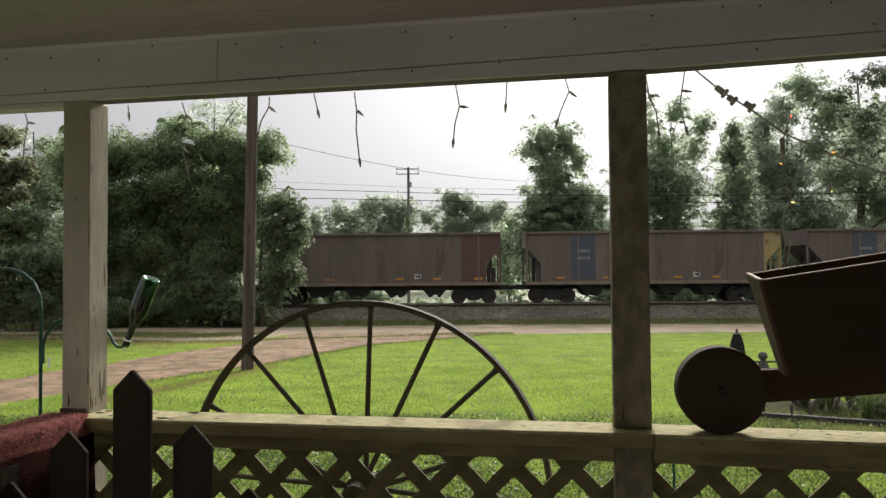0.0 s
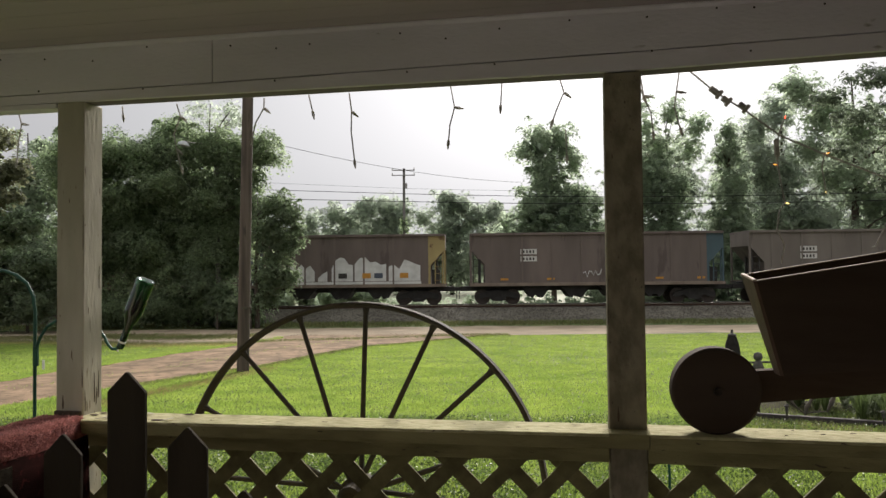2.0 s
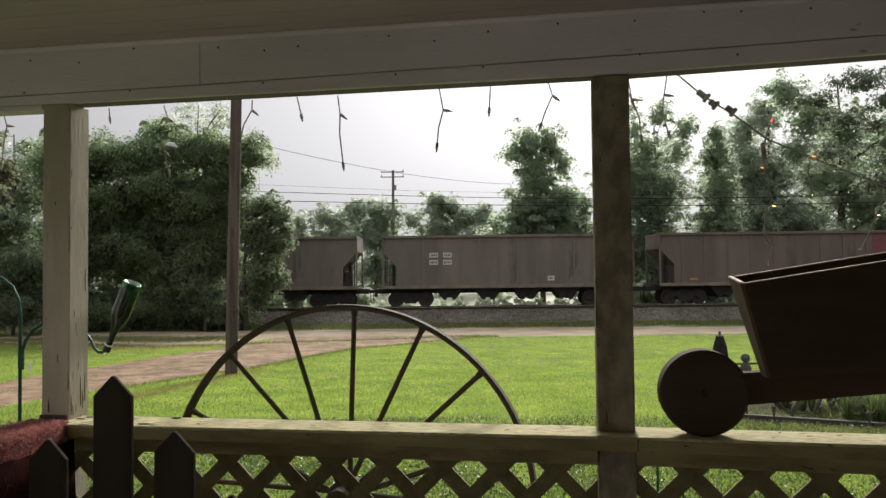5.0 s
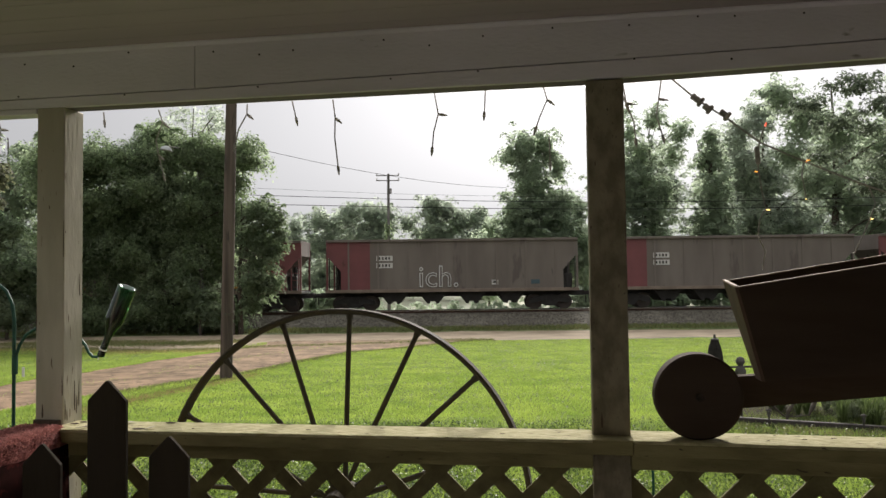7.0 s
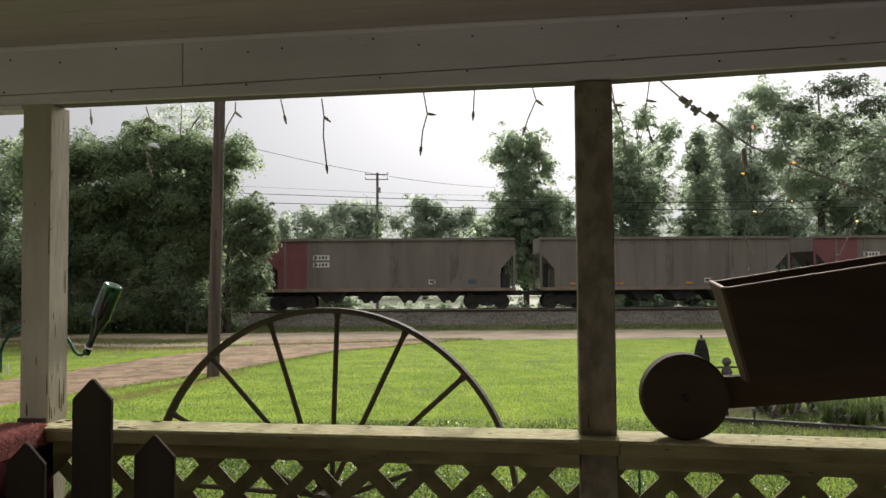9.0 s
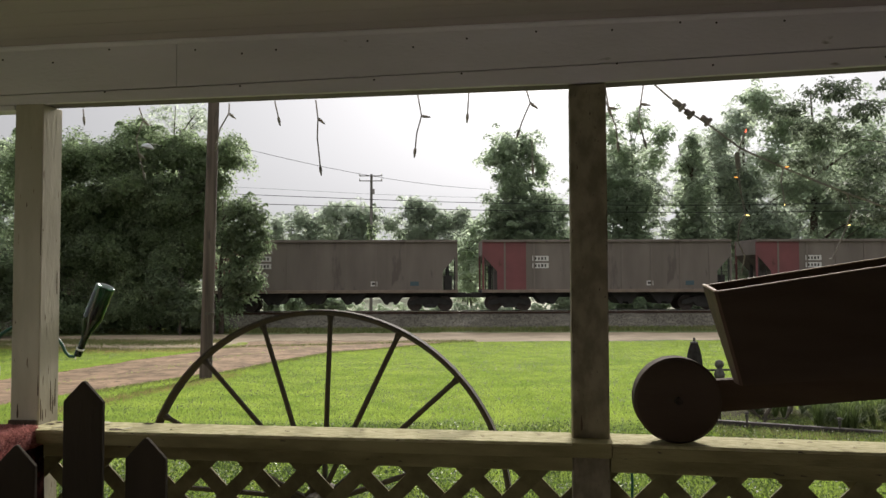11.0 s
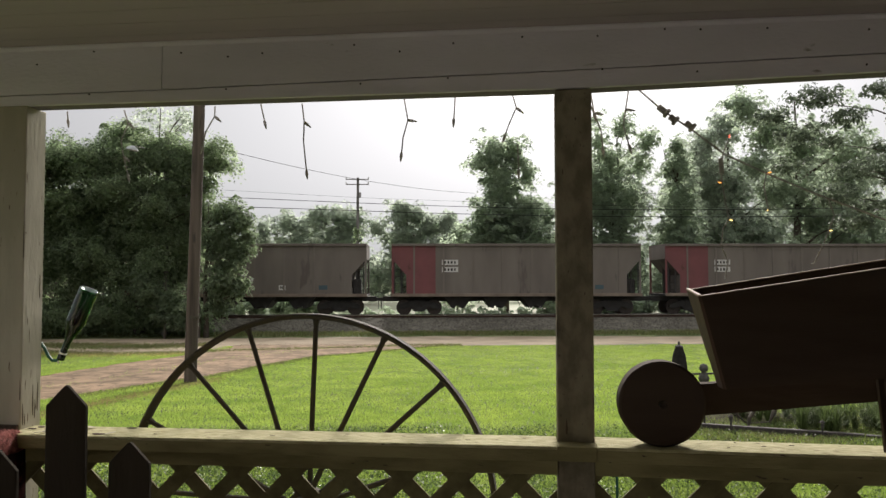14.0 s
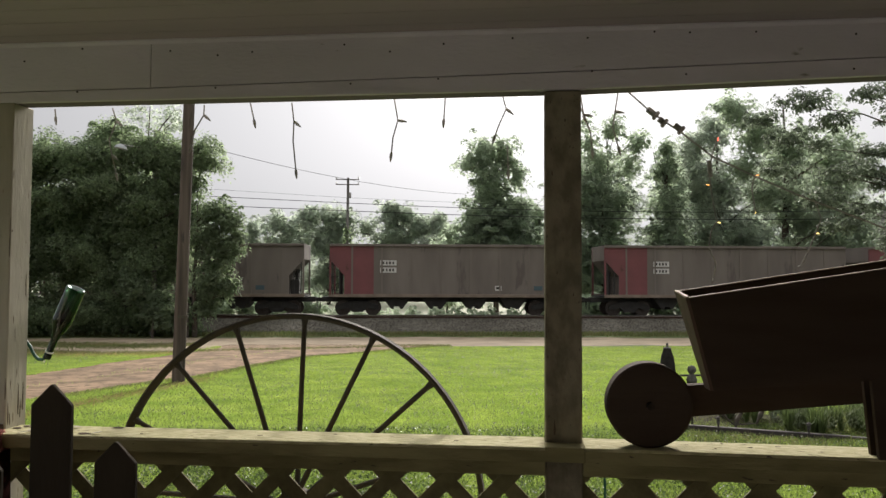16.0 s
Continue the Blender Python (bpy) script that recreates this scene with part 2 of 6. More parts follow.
def box(bm, x0, x1, y0, y1, z0, z1, bevel=0.0, m=None):
    vs = [bm.verts.new(p) for p in ((x0, y0, z0), (x1, y0, z0), (x1, y1, z0), (x0, y1, z0), (x0, y0, z1), (x1, y0, z1), (x1, y1, z1), (x0, y1, z1))]
    fs = [bm.faces.new([vs[i] for i in f]) for f in ((3, 2, 1, 0), (4, 5, 6, 7), (0, 1, 5, 4), (1, 2, 6, 5), (2, 3, 7, 6), (3, 0, 4, 7))]
    if bevel:
        es = list({e for f in fs for e in f.edges})
        r = bmesh.ops.bevel(bm, geom=es, offset=bevel, segments=1, affect="EDGES", profile=0.5)
        vs = list({v for f in r["faces"] for v in f.verts} | {v for v in vs if v.is_valid})
    if m is not None:
        bmesh.ops.transform(bm, matrix=m, verts=[v for v in vs if v.is_valid])
    return bm


def boxm(*a, **k):
    return box(bmesh.new(), *a, **k)


def cyl(bm, p, q, r0, r1=None, n=12, caps=True):
    """A tapered round bar from p to q."""
    p, q = Vector(p), Vector(q)
    r1 = r0 if r1 is None else r1
    d = (q - p).normalized()
    a = d.orthogonal().normalized()
    b = d.cross(a)
    rings = []
    for c, r in ((p, r0), (q, r1)):
        rings.append([bm.verts.new(c + (a * math.cos(k * math.tau / n) + b * math.sin(k * math.tau / n)) * r) for k in range(n)])
    for k in range(n):
        bm.faces.new((rings[0][k], rings[0][(k + 1) % n], rings[1][(k + 1) % n], rings[1][k]))
    if caps:
        bm.faces.new(rings[0][::-1])
        bm.faces.new(rings[1])
    return bm


def tube(bm, pts, radii, n=8):
    """A round bar along points; radii a number or one each."""
    pts = [Vector(p) for p in pts]
    if not hasattr(radii, "__len__"):
        radii = [radii] * len(pts)
    last, a = None, None
    for i, p in enumerate(pts):
        d = (pts[min(i + 1, len(pts) - 1)] - pts[max(i - 1, 0)]).normalized()
        a = d.orthogonal().normalized() if a is None else (a - d * a.dot(d)).normalized()
        b = d.cross(a)
        ring = [bm.verts.new(p + (a * math.cos(k * math.tau / n) + b * math.sin(k * math.tau / n)) * radii[i]) for k in range(n)]
        if last:
            for k in range(n):
                bm.faces.new((last[k], last[(k + 1) % n], ring[(k + 1) % n], ring[k]))
        else:
            bm.faces.new(ring[::-1])
        last = ring
    bm.faces.new(last)
    return bm


def lathe(bm, profile, n=20, m=None):
    """Turn (radius, height) pairs round z."""
    rings = []
    for r, z in profile:
        rings.append([bm.verts.new((r * math.cos(k * math.tau / n), r * math.sin(k * math.tau / n), z)) for k in range(n)])
    for a, b in zip(rings, rings[1:]):
        for k in range(n):
            bm.faces.new((a[k], a[(k + 1) % n], b[(k + 1) % n], b[k]))
    bm.faces.new(rings[0][::-1])
    bm.faces.new(rings[-1])
    if m is not None:
        bmesh.ops.transform(bm, matrix=m, verts=[v for ring in rings for v in ring])
    return bm


def prism(bm, outline, y0, y1):
    """An outline of (x, z) pairs, thick from y0 to y1."""
    a = [bm.verts.new((x, y0, z)) for x, z in outline]
    b = [bm.verts.new((x, y1, z)) for x, z in outline]
    bm.faces.new(a)
    bm.faces.new(b[::-1])
    k = len(a)
    for i in range(k):
        bm.faces.new((a[i], b[i], b[(i + 1) % k], a[(i + 1) % k]))
    bmesh.ops.recalc_face_normals(bm, faces=list(bm.faces))
    return bm


# ---- the lie of the land: u along the track, v away from the house ----
TRACK_TURN = radians(8.855)
ORIGIN = Vector((0.053, -0.240, 0.0))
UDIR = Vector((math.cos(TRACK_TURN), math.sin(TRACK_TURN), 0))
VDIR = Vector((-math.sin(TRACK_TURN), math.cos(TRACK_TURN), 0))
LAND = Matrix.Translation(ORIGIN) @ Matrix.Rotation(TRACK_TURN, 4, "Z")


def level(v):
    if v < 4:
        return 0.11
    if v < 36:
        return 0.11 - (v - 4) * 0.91 / 32
    return -0.8


def uv(u, v, z=0.0):
    """World place from land coordinates, z above the ground there."""
    return ORIGIN + UDIR * u + VDIR * v + Vector((0, 0, level(v) + z))


# ---- ground ----
def ground():
    us = np.concatenate([np.linspace(-900, -60, 12), np.linspace(-50, 50, 101), np.linspace(60, 900, 12)])
    vs = np.concatenate([np.linspace(-400, -20, 6), np.linspace(-12, 44, 113), np.linspace(50, 60, 3), np.linspace(100, 1500, 8)])
    verts, faces = [], []
    for v in vs:
        for u in us:
            z = level(v)
            if 4 < v < 40 and abs(u) < 50:
                z += 0.03 * noise.noise((u * 0.35, v * 0.35, 0))
            verts.append((u, v, z))
    w = len(us)
    for j in range(len(vs) - 1):
        for i in range(w - 1):
            faces.append((j * w + i, j * w + i + 1, (j + 1) * w + i + 1, (j + 1) * w + i))
    ob = raw("ground", verts, faces, LAWN)
    ob.matrix_basis = LAND
    ob.data.shade_smooth()
    return tagged(ob, "lush green mown lawn sloping gently to the road", "ground", kind="structure")


def strip(name, left, right, lift, material, label, category, seed):
    """A ragged-edged sheet between two lines of (u, v)."""
    rng = random.Random(seed)
    verts, faces = [], []
    cols = 9
    rows = []
    for (a, b), (c, d) in zip(zip(left, left[1:]), zip(right, right[1:])):
        steps = max(2, int(max(math.dist(a, b), math.dist(c, d)) / 0.4))
        for k in range(steps):
            t = k / steps
            rows.append((a[0] + (b[0] - a[0]) * t, a[1] + (b[1] - a[1]) * t, c[0] + (d[0] - c[0]) * t, c[1] + (d[1] - c[1]) * t))
    rows.append((*left[-1], *right[-1]))
    for i, (u0, v0, u1, v1) in enumerate(rows):
        for k in range(cols):
            s = k / (cols - 1)
            u, v = u0 + (u1 - u0) * s, v0 + (v1 - v0) * s
            if k in (0, cols - 1):
                u += 0.5 * noise.noise((i * 0.31, seed, k)) + rng.uniform(-0.06, 0.06)
                v += 0.35 * noise.noise((i * 0.27, seed + 9, k)) + rng.uniform(-0.06, 0.06)
            z = level(v) + (0.03 * noise.noise((u * 0.35, v * 0.35, 0)) if 4 < v < 40 else 0)
            verts.append((u, v, z + lift - (0.0 if k not in (0, cols - 1) else lift * 0.6)))
    for i in range(len(rows) - 1):
        for k in range(cols - 1):
            faces.append((i * cols + k, i * cols + k + 1, (i + 1) * cols + k + 1, (i + 1) * cols + k))
    ob = raw(name, verts, faces, material)
    ob.matrix_basis = LAND
    return tagged(ob, label, category, kind="structure")


ground()
strip("road", [(-60, 30.6), (-20, 29.9), (-14, 28.8), (-10.2, 26.8), (-8.4, 27.4), (0.3, 31.2), (12, 31.8), (60, 32.0)], [(-60, 37.6), (-20, 37.6), (-14, 37.8), (-10.2, 38.0), (-8.4, 38.0), (0.3, 38.4), (12, 37.8), (60, 37.8)],
      0.012, ROAD, "pale tan gravel road running beside the railway", "road", 3)
strip("driveway", [(-9.2, 7.7), (-7.45, 11.3), (-7.0, 12.1), (-6.55, 13.8), (-5.95, 15.5), (-5.35, 16.9), (-4.7, 18.0), (-4.2, 21.2), (-3.1, 24.7), (-1.9, 26.4), (1.6, 31.6)],
      [(-12.4, 10.9), (-9.3, 15.5), (-9.1, 17.5), (-8.95, 18.2), (-8.75, 19.1), (-8.6, 20.8), (-8.4, 22.3), (-7.9, 24.6), (-7.5, 26.9), (-7.0, 30.0), (-7.4, 32.0)],
      0.030, DIRT, "reddish dirt and gravel driveway with grassy edges", "driveway", 5)


# ---- railway ----
TRACK_V = 46.40
RAIL_TOP = -0.035


def railway():
    # ballast bank: a prism with stones scattered over its near slope
    prof = [(41.2, -0.80), (42.2, -0.62), (43.9, -0.27), (44.3, -0.20), (48.6, -0.20), (49.2, -0.35), (51.0, -0.82)]
    us = np.linspace(-160, 160, 321)
    verts, faces = [], []
    for u in us:
        for v, z in prof:
            verts.append((u, v + 0.12 * noise.noise((u * 0.5, v, 2)), z + 0.05 * noise.noise((u * 0.7, v, 5))))
    k = len(prof)
    for i in range(len(us) - 1):
        for j in range(k - 1):
            faces.append((i * k + j, (i + 1) * k + j, (i + 1) * k + j + 1, i * k + j + 1))
    bank = raw("ballast_bank", verts, faces, BALLAST)
    bank.matrix_basis = LAND
    tagged(bank, "grey crushed stone ballast bank under the railway", "ballast", kind="structure")
    rng = np.random.default_rng(4)
    count = 26000
    u = rng.uniform(-26, 30, count)
    s = rng.uniform(0, 1, count)
    v = 41.3 + s * 3.6
    z = np.interp(v, [p[0] for p in prof], [p[1] for p in prof])
    r = rng.uniform(0.025, 0.06, count)
    base = np.array([(1, 0, 0), (-0.5, 0.87, 0), (-0.5, -0.87, 0), (0, 0, 1.0)])
    turn = rng.uniform(0, math.tau, count)
    ca, sa = np.cos(turn), np.sin(turn)
    pts = np.empty((count, 4, 3))
    for i, (bx, by, bz) in enumerate(base):
        pts[:, i, 0] = u + (bx * ca - by * sa) * r
        pts[:, i, 1] = v + (bx * sa + by * ca) * r
        pts[:, i, 2] = z + bz * r * rng.uniform(0.7, 1.3, count)
    idx = np.arange(count)[:, None, None] * 4 + np.array([[0, 1, 3], [1, 2, 3], [2, 0, 3]])[None]
    stones = raw("ballast_stones", pts.reshape(-1, 3), idx.reshape(-1, 3).tolist(), BALLAST)
    stones.matrix_basis = LAND
    tagged(stones, "loose grey crushed stones on the railway bank", "stones", kind="stuff")
    for off in (-0.7175, 0.7175):
        rail = thing("rail", LAND @ pose(0, TRACK_V + off, RAIL_TOP), "long polished steel railway rail", "rail", "railway rails", "structure")
        part("head", boxm(-160, 160, -0.036, 0.036, -0.035, 0.0), STEEL, rail, "bright worn steel top")
        bm = boxm(-160, 160, -0.010, 0.010, -0.135, -0.035)
        box(bm, -160, 160, -0.07, 0.07, -0.15, -0.135)
        part("web", bm, STEEL_WEB, rail, "rusty brown rail web and foot")
    ties = thing("railway_ties", LAND @ pose(0, TRACK_V, RAIL_TOP - 0.15), "dark creosoted timber ties under the rails", "ties", kind="structure")
    tie = part("tie", boxm(-0.115, 0.115, -1.3, 1.3, -0.17, 0.0), TIE, ties)
    for i in range(1, 150):
        share(tie, pose((i - 75) * 0.55, 0, 0), ties)
    tie.matrix_basis = pose(-75 * 0.55, 0, 0)


railway()
far = raw("far_field", [(-400, 53, -0.78), (400, 53, -0.78), (400, 420, -0.6), (-400, 420, -0.6)], [(0, 1, 2, 3)], FIELD)
far.matrix_basis = LAND
tagged(far, "pale open field beyond the railway", "field", kind="structure")

# ---- porch ----
POST_Y0, POST_Y1 = 2.80, 2.935
POST_W = (0.132, 0.142, 0.142)
BEAM_Z0, BEAM_Z1 = 2.678, 2.925
FLOOR_Z = 0.40
X_LEFT, X_RIGHT = -3.00, 2.70
POSTS = (-2.222, 0.156, 2.535)


def porch_structure():
    # floor boards with gaps; out of view, their grey set to bounce neutral light
    floor = thing("floor", None, "grey porch floor boards, toned to bounce light", "floor", kind="structure")
    w, y0 = 0.135, -1.5
    board = part("plank", boxm(-2.6, 2.8, 0, w - 0.006, FLOOR_Z - 0.03, FLOOR_Z, 0.003), DECK, floor)
    n = int((2.98 - y0) / w)
    board.matrix_basis = pose(0, y0, 0)
    for i in range(1, n):
        share(board, pose(0, y0 + i * w, 0), floor)
    bm = boxm(-2.6, 2.8, -1.5, 2.90, 0.0, FLOOR_Z - 0.035)
    tagged(mesh_ob("floor_base", bm, DECK), "timber framing closing the porch floor below", "floor", kind="structure")
    # ceiling: boards running along the porch, in one mesh
    bm = bmesh.new()
    y, wb = -1.5, 0.14
    while y < 2.78:
        box(bm, -3.02, 2.72, y, min(y + wb - 0.004, 2.79), BEAM_Z1 + 0.005, BEAM_Z1 + 0.03)
        y += wb
    box(bm, -3.02, 2.72, -1.5, 2.80, BEAM_Z1 + 0.03, BEAM_Z1 + 0.06)
    tagged(mesh_ob("ceiling", bm, CEILING), "dim tan board ceiling of the porch", "ceiling", kind="structure")
    # roof above, with eave
    bm = bmesh.new()
    box(bm, -3.3, 3.4, -1.8, 3.30, 3.05, 3.12)
    box(bm, -3.3, 3.4, 3.26, 3.30, 2.98, 3.12)
    tagged(mesh_ob("roof", bm, PAINT), "low porch roof with a shallow eave", "roof", kind="structure")
    # front beam: face boards, lower strip, trim
    beam = thing("beam", None, "aged white painted boxed beam with nail heads", "beam", kind="structure")
    # the boards hang a little out of level: (x, z) of the underside and of the joint above the lower strip
    under = [(X_LEFT, 2.676), (0.30, 2.684), (X_RIGHT, 2.744)]
    seam = [(X_LEFT, 2.712), (-1.48, 2.724), (0.30, 2.752), (X_RIGHT, 2.806)]
    part("core", prism(bmesh.new(), [(x, z + 0.004) for x, z in under] + [(X_RIGHT, 3.04), (X_LEFT, 3.04)], 2.822, 2.901), PAINT, beam)
    joint = -1.482
    gap = 0.005
    part("face_board", prism(bmesh.new(), [(-3.02, 2.708 + gap), (X_LEFT, 2.712 + gap), (joint - 0.002, 2.724 + gap), (joint - 0.002, 2.922), (-3.02, 2.922)], 2.798, 2.82), PAINT, beam)
    part("face_board", prism(bmesh.new(), [(joint + 0.002, 2.724 + gap), (0.30, 2.752 + gap), (X_RIGHT, 2.806 + gap), (X_RIGHT, 2.922), (joint + 0.002, 2.922)], 2.798, 2.82), PAINT, beam)
    part("lower_strip", prism(bmesh.new(), under + seam[::-1], 2.797, 2.8215), PAINT, beam)
    part("soffit", prism(bmesh.new(), under + [(x, z + 0.003) for x, z in under[::-1]], 2.8225, 2.900), SOFFIT, beam, "underside, darkened against green light off the lawn")
    part("end_strip", boxm(-3.02, POSTS[0] - 0.002, 2.795, 2.88, 2.652, 2.675, 0.003), PAINT, beam)
    bm = prism(bmesh.new(), [(2.782, 2.929), (2.782, 2.922), (2.788, 2.917), (2.797, 2.912), (2.797, 2.929)], 0, 1)
    for v in bm.verts:
        v.co = (-2.9 + v.co.y * 5.7, v.co.x, v.co.z)
    part("cove_trim", bm, PAINT, beam, "narrow white cove moulding")
    nail = None
    rng = random.Random(7)
    for i in range(20):
        x = -2.45 + i * 0.25 + rng.uniform(-0.10, 0.10)
        for z in ((2.895, 2.745) if i % 2 else (2.89,)):
            m = pose(x + rng.uniform(-0.03, 0.03), 2.797, z + rng.uniform(-0.04, 0.015))
            if nail is None:
                nail = part("nail_head", lathe(bmesh.new(), [(0.0042, 0), (0.0042, 0.002)], 8, pose(0, 0, 0, 90)), NAIL, beam)
                nail.matrix_basis = m
            else:
                share(nail, m, beam)
    # side beams and closing walls behind and beside the viewer
    for x in (-3.02, 2.58):
        tagged(mesh_ob("side_beam", boxm(x, x + 0.12, -1.5, 2.79, BEAM_Z0, BEAM_Z1, 0.004), PAINT), "aged white painted side beam of the porch", "beam", kind="structure")
    # Unseen back wall, kept pale to bounce light onto the beam and posts.
    tagged(mesh_ob("wall_south", boxm(-3.02, 2.95, -1.65, -1.5, -0.1, 3.05), SIDING), "plain painted house wall behind the porch", "wall", kind="structure")
    # Out of view; its dark tone is chosen to dim the porch's right side.
    tagged(mesh_ob("wall_east", boxm(2.72, 2.87, -1.5, 2.96, -0.1, 3.05), DARK_SIDING), "unseen wall closing the porch's end, dark to dim it", "wall", kind="structure")
    # posts
    for x, wide in zip(POSTS, POST_W):
        p = thing("post", pose(x, 0, 0), "square white porch post with peeling paint", "post", "porch posts", "structure")
        part("shaft", boxm(0, wide, POST_Y0, POST_Y1, 0.0, BEAM_Z0, 0.004), POST_PAINT if x < -1 else STAINED_SHADED, p, "" if x < -1 else "stained mottled paint, darkened further for shade")
        # slivers of bare wood where the paint has split off, along corners and at the foot
        rng = random.Random(int(x * 100) + 900)
        spots = [(rng.uniform(0.006, wide - 0.008), 2.7992, rng.uniform(1.32, 2.6), 0, rng.uniform(0.0012, 0.0025), rng.uniform(0.01, 0.025)) for k in range(2)]
        spots += [(0.035, 2.7992, 1.325, 0, 0.0045, 0.06), (wide - 0.004, 2.7992, 1.42, 0, 0.002, 0.09), (wide - 0.0025, 2.7992, 2.02, 0, 0.0014, 0.16), (0.003, 2.7992, 1.70, 0, 0.0014, 0.12)]
        spots += [(wide + 0.0008, rng.uniform(2.81, 2.91), rng.uniform(1.5, 2.6), 1, rng.uniform(0.0012, 0.0025), rng.uniform(0.01, 0.03)) for k in range(1)]
        spots += [(wide + 0.0008, 2.910, 1.36, 1, 0.0030, 0.12), (wide + 0.0008, 2.880, 1.345, 1, 0.0035, 0.13), (wide + 0.0008, 2.893, 1.33, 1, 0.0025, 0.08), (wide + 0.0008, 2.815, 1.315, 1, 0.0035, 0.09), (wide + 0.0008, 2.828, 1.31, 1, 0.0025, 0.05), (wide + 0.0008, 2.912, 1.85, 1, 0.002, 0.10),
                  (wide + 0.0008, 2.905, 1.10, 1, 0.003, 0.10), (wide + 0.0008, 2.84, 0.98, 1, 0.003, 0.12)]
        for sx, sy, sz, side, w, h in spots:
            bend = rng.uniform(-0.6, 0.6) * w
            out = [(-w * 0.3 + bend, h), (-w, h * 0.3), (-w * 0.6, 0), (w * 0.7, 0.002), (w, h * 0.4), (w * 0.1 + bend, h * 0.98)]
            bm = prism(bmesh.new(), out, 0.0, 0.0012)
            part("peeled_patch", bm, BARE_WOOD, p).matrix_basis = pose(sx, sy, sz, 0, 0, 90) @ pose(0, 0.0, 0) if side else pose(sx, sy, sz)
        if x < -1:
            # thin dark block across the left post's front at rail height
            part("base_block", boxm(0.002, wide - 0.004, 2.782, 2.7985, 1.297, 1.319, 0.003), BARE_WOOD, p, "dark block at the foot of the post")


def railing(x0, x1, pitch, first, half, tilt):
    r = thing("railing", pose(x0, 0, 1.298, 0, tilt, 0) @ pose(-x0, 0, -1.298), "weathered white railing with diagonal lattice below", "railing", "porch railings", "structure")
    # One board in two slabs: the face slab is coloured darker for shade.
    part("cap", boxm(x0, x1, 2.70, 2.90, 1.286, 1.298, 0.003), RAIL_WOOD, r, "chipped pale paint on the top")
    part("cap_board", boxm(x0, x1, 2.701, 2.899, 1.242, 1.286, 0.002), RAIL_FACE, r, "olive painted board, darkened for its shaded face")
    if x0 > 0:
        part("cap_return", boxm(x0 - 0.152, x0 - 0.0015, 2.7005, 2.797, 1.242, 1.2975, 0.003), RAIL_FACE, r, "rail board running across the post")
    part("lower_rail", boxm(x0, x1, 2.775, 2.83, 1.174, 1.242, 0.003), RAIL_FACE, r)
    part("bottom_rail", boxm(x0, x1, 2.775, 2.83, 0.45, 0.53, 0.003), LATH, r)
    # curled flakes of paint and dark chips on the top
    rng = random.Random(int(x0 * 10) + 77)
    for k in range(14):
        big = k < 9 and x0 < -1
        fx = x0 + (rng.uniform(0.02, 0.50) if big else rng.uniform(0.05, x1 - x0 - 0.05))
        fy = rng.uniform(2.72, 2.885)
        a, b = (rng.uniform(0.018, 0.040), rng.uniform(0.008, 0.018)) if big else (rng.uniform(0.003, 0.014), rng.uniform(0.001, 0.003))
        ring = [(a * rng.uniform(0.6, 1.1) * math.cos(q * math.tau / 7), b * rng.uniform(0.6, 1.1) * math.sin(q * math.tau / 7)) for q in range(7)]
        bm = prism(bmesh.new(), ring, 0.0, 0.0018)
        if big and k % 2:
            part("paint_flake", bm, POST_PAINT, r).matrix_basis = pose(fx, fy, 1.304, 90 + rng.uniform(-28, 28), rng.uniform(-14, 14), 0)
        else:
            part("bare_chip", bm, BARE_WOOD, r).matrix_basis = pose(fx, fy, 1.2995, 90, 0, 0)
    # lattice laths: two crossing layers, clipped to the panel
    zlo, zhi, zc = 0.50, 1.19, 1.0145
    for sgn, ya in ((1, 2.832), (-1, 2.842)):
        k0 = int((x0 - first - 1.0) / pitch) - 1
        k1 = int((x1 - first + 1.0) / pitch) + 1
        for k in range(k0, k1 + 1):
            xc = first + k * pitch
            xa, xb = xc + sgn * (zlo - zc), xc + sgn * (zhi - zc)
            quad = [(xa - half, zlo), (xa + half, zlo), (xb + half, zhi), (xb - half, zhi)]
            poly = clip(clip(quad, x0, 1), x1, -1)
            if len(poly) > 2:
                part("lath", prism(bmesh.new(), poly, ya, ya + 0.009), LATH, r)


def clip(poly, x, side):
    """Keep the part of an (x, z) outline right (1) or left (-1) of x."""
    out = []
    for (ax, az), (bx, bz) in zip(poly, poly[1:] + poly[:1]):
        ia, ib = (ax - x) * side >= 0, (bx - x) * side >= 0
        if ia:
            out.append((ax, az))
        if ia != ib:
            t = (x - ax) / (bx - ax)
            out.append((x, az + (bz - az) * t))
    return out


porch_structure()
railing(POSTS[0] + POST_W[0] + 0.002, POSTS[1] - 0.002, 0.2285, -0.350, 0.0425, 0)
railing(POSTS[1] + POST_W[1] + 0.002, POSTS[2] - 0.002, 0.240, 0.385, 0.045, 0.55)
ret = thing("side_railing", None, "weathered white side railing of the porch", "railing", kind="structure")
part("cap", boxm(-2.24, -2.085, -1.45, 2.695, 1.235, 1.290, 0.005), RAIL_WOOD, ret)
part("lower_rail", boxm(-2.17, -2.12, -1.45, 2.79, 0.45, 0.53), LATH, ret)


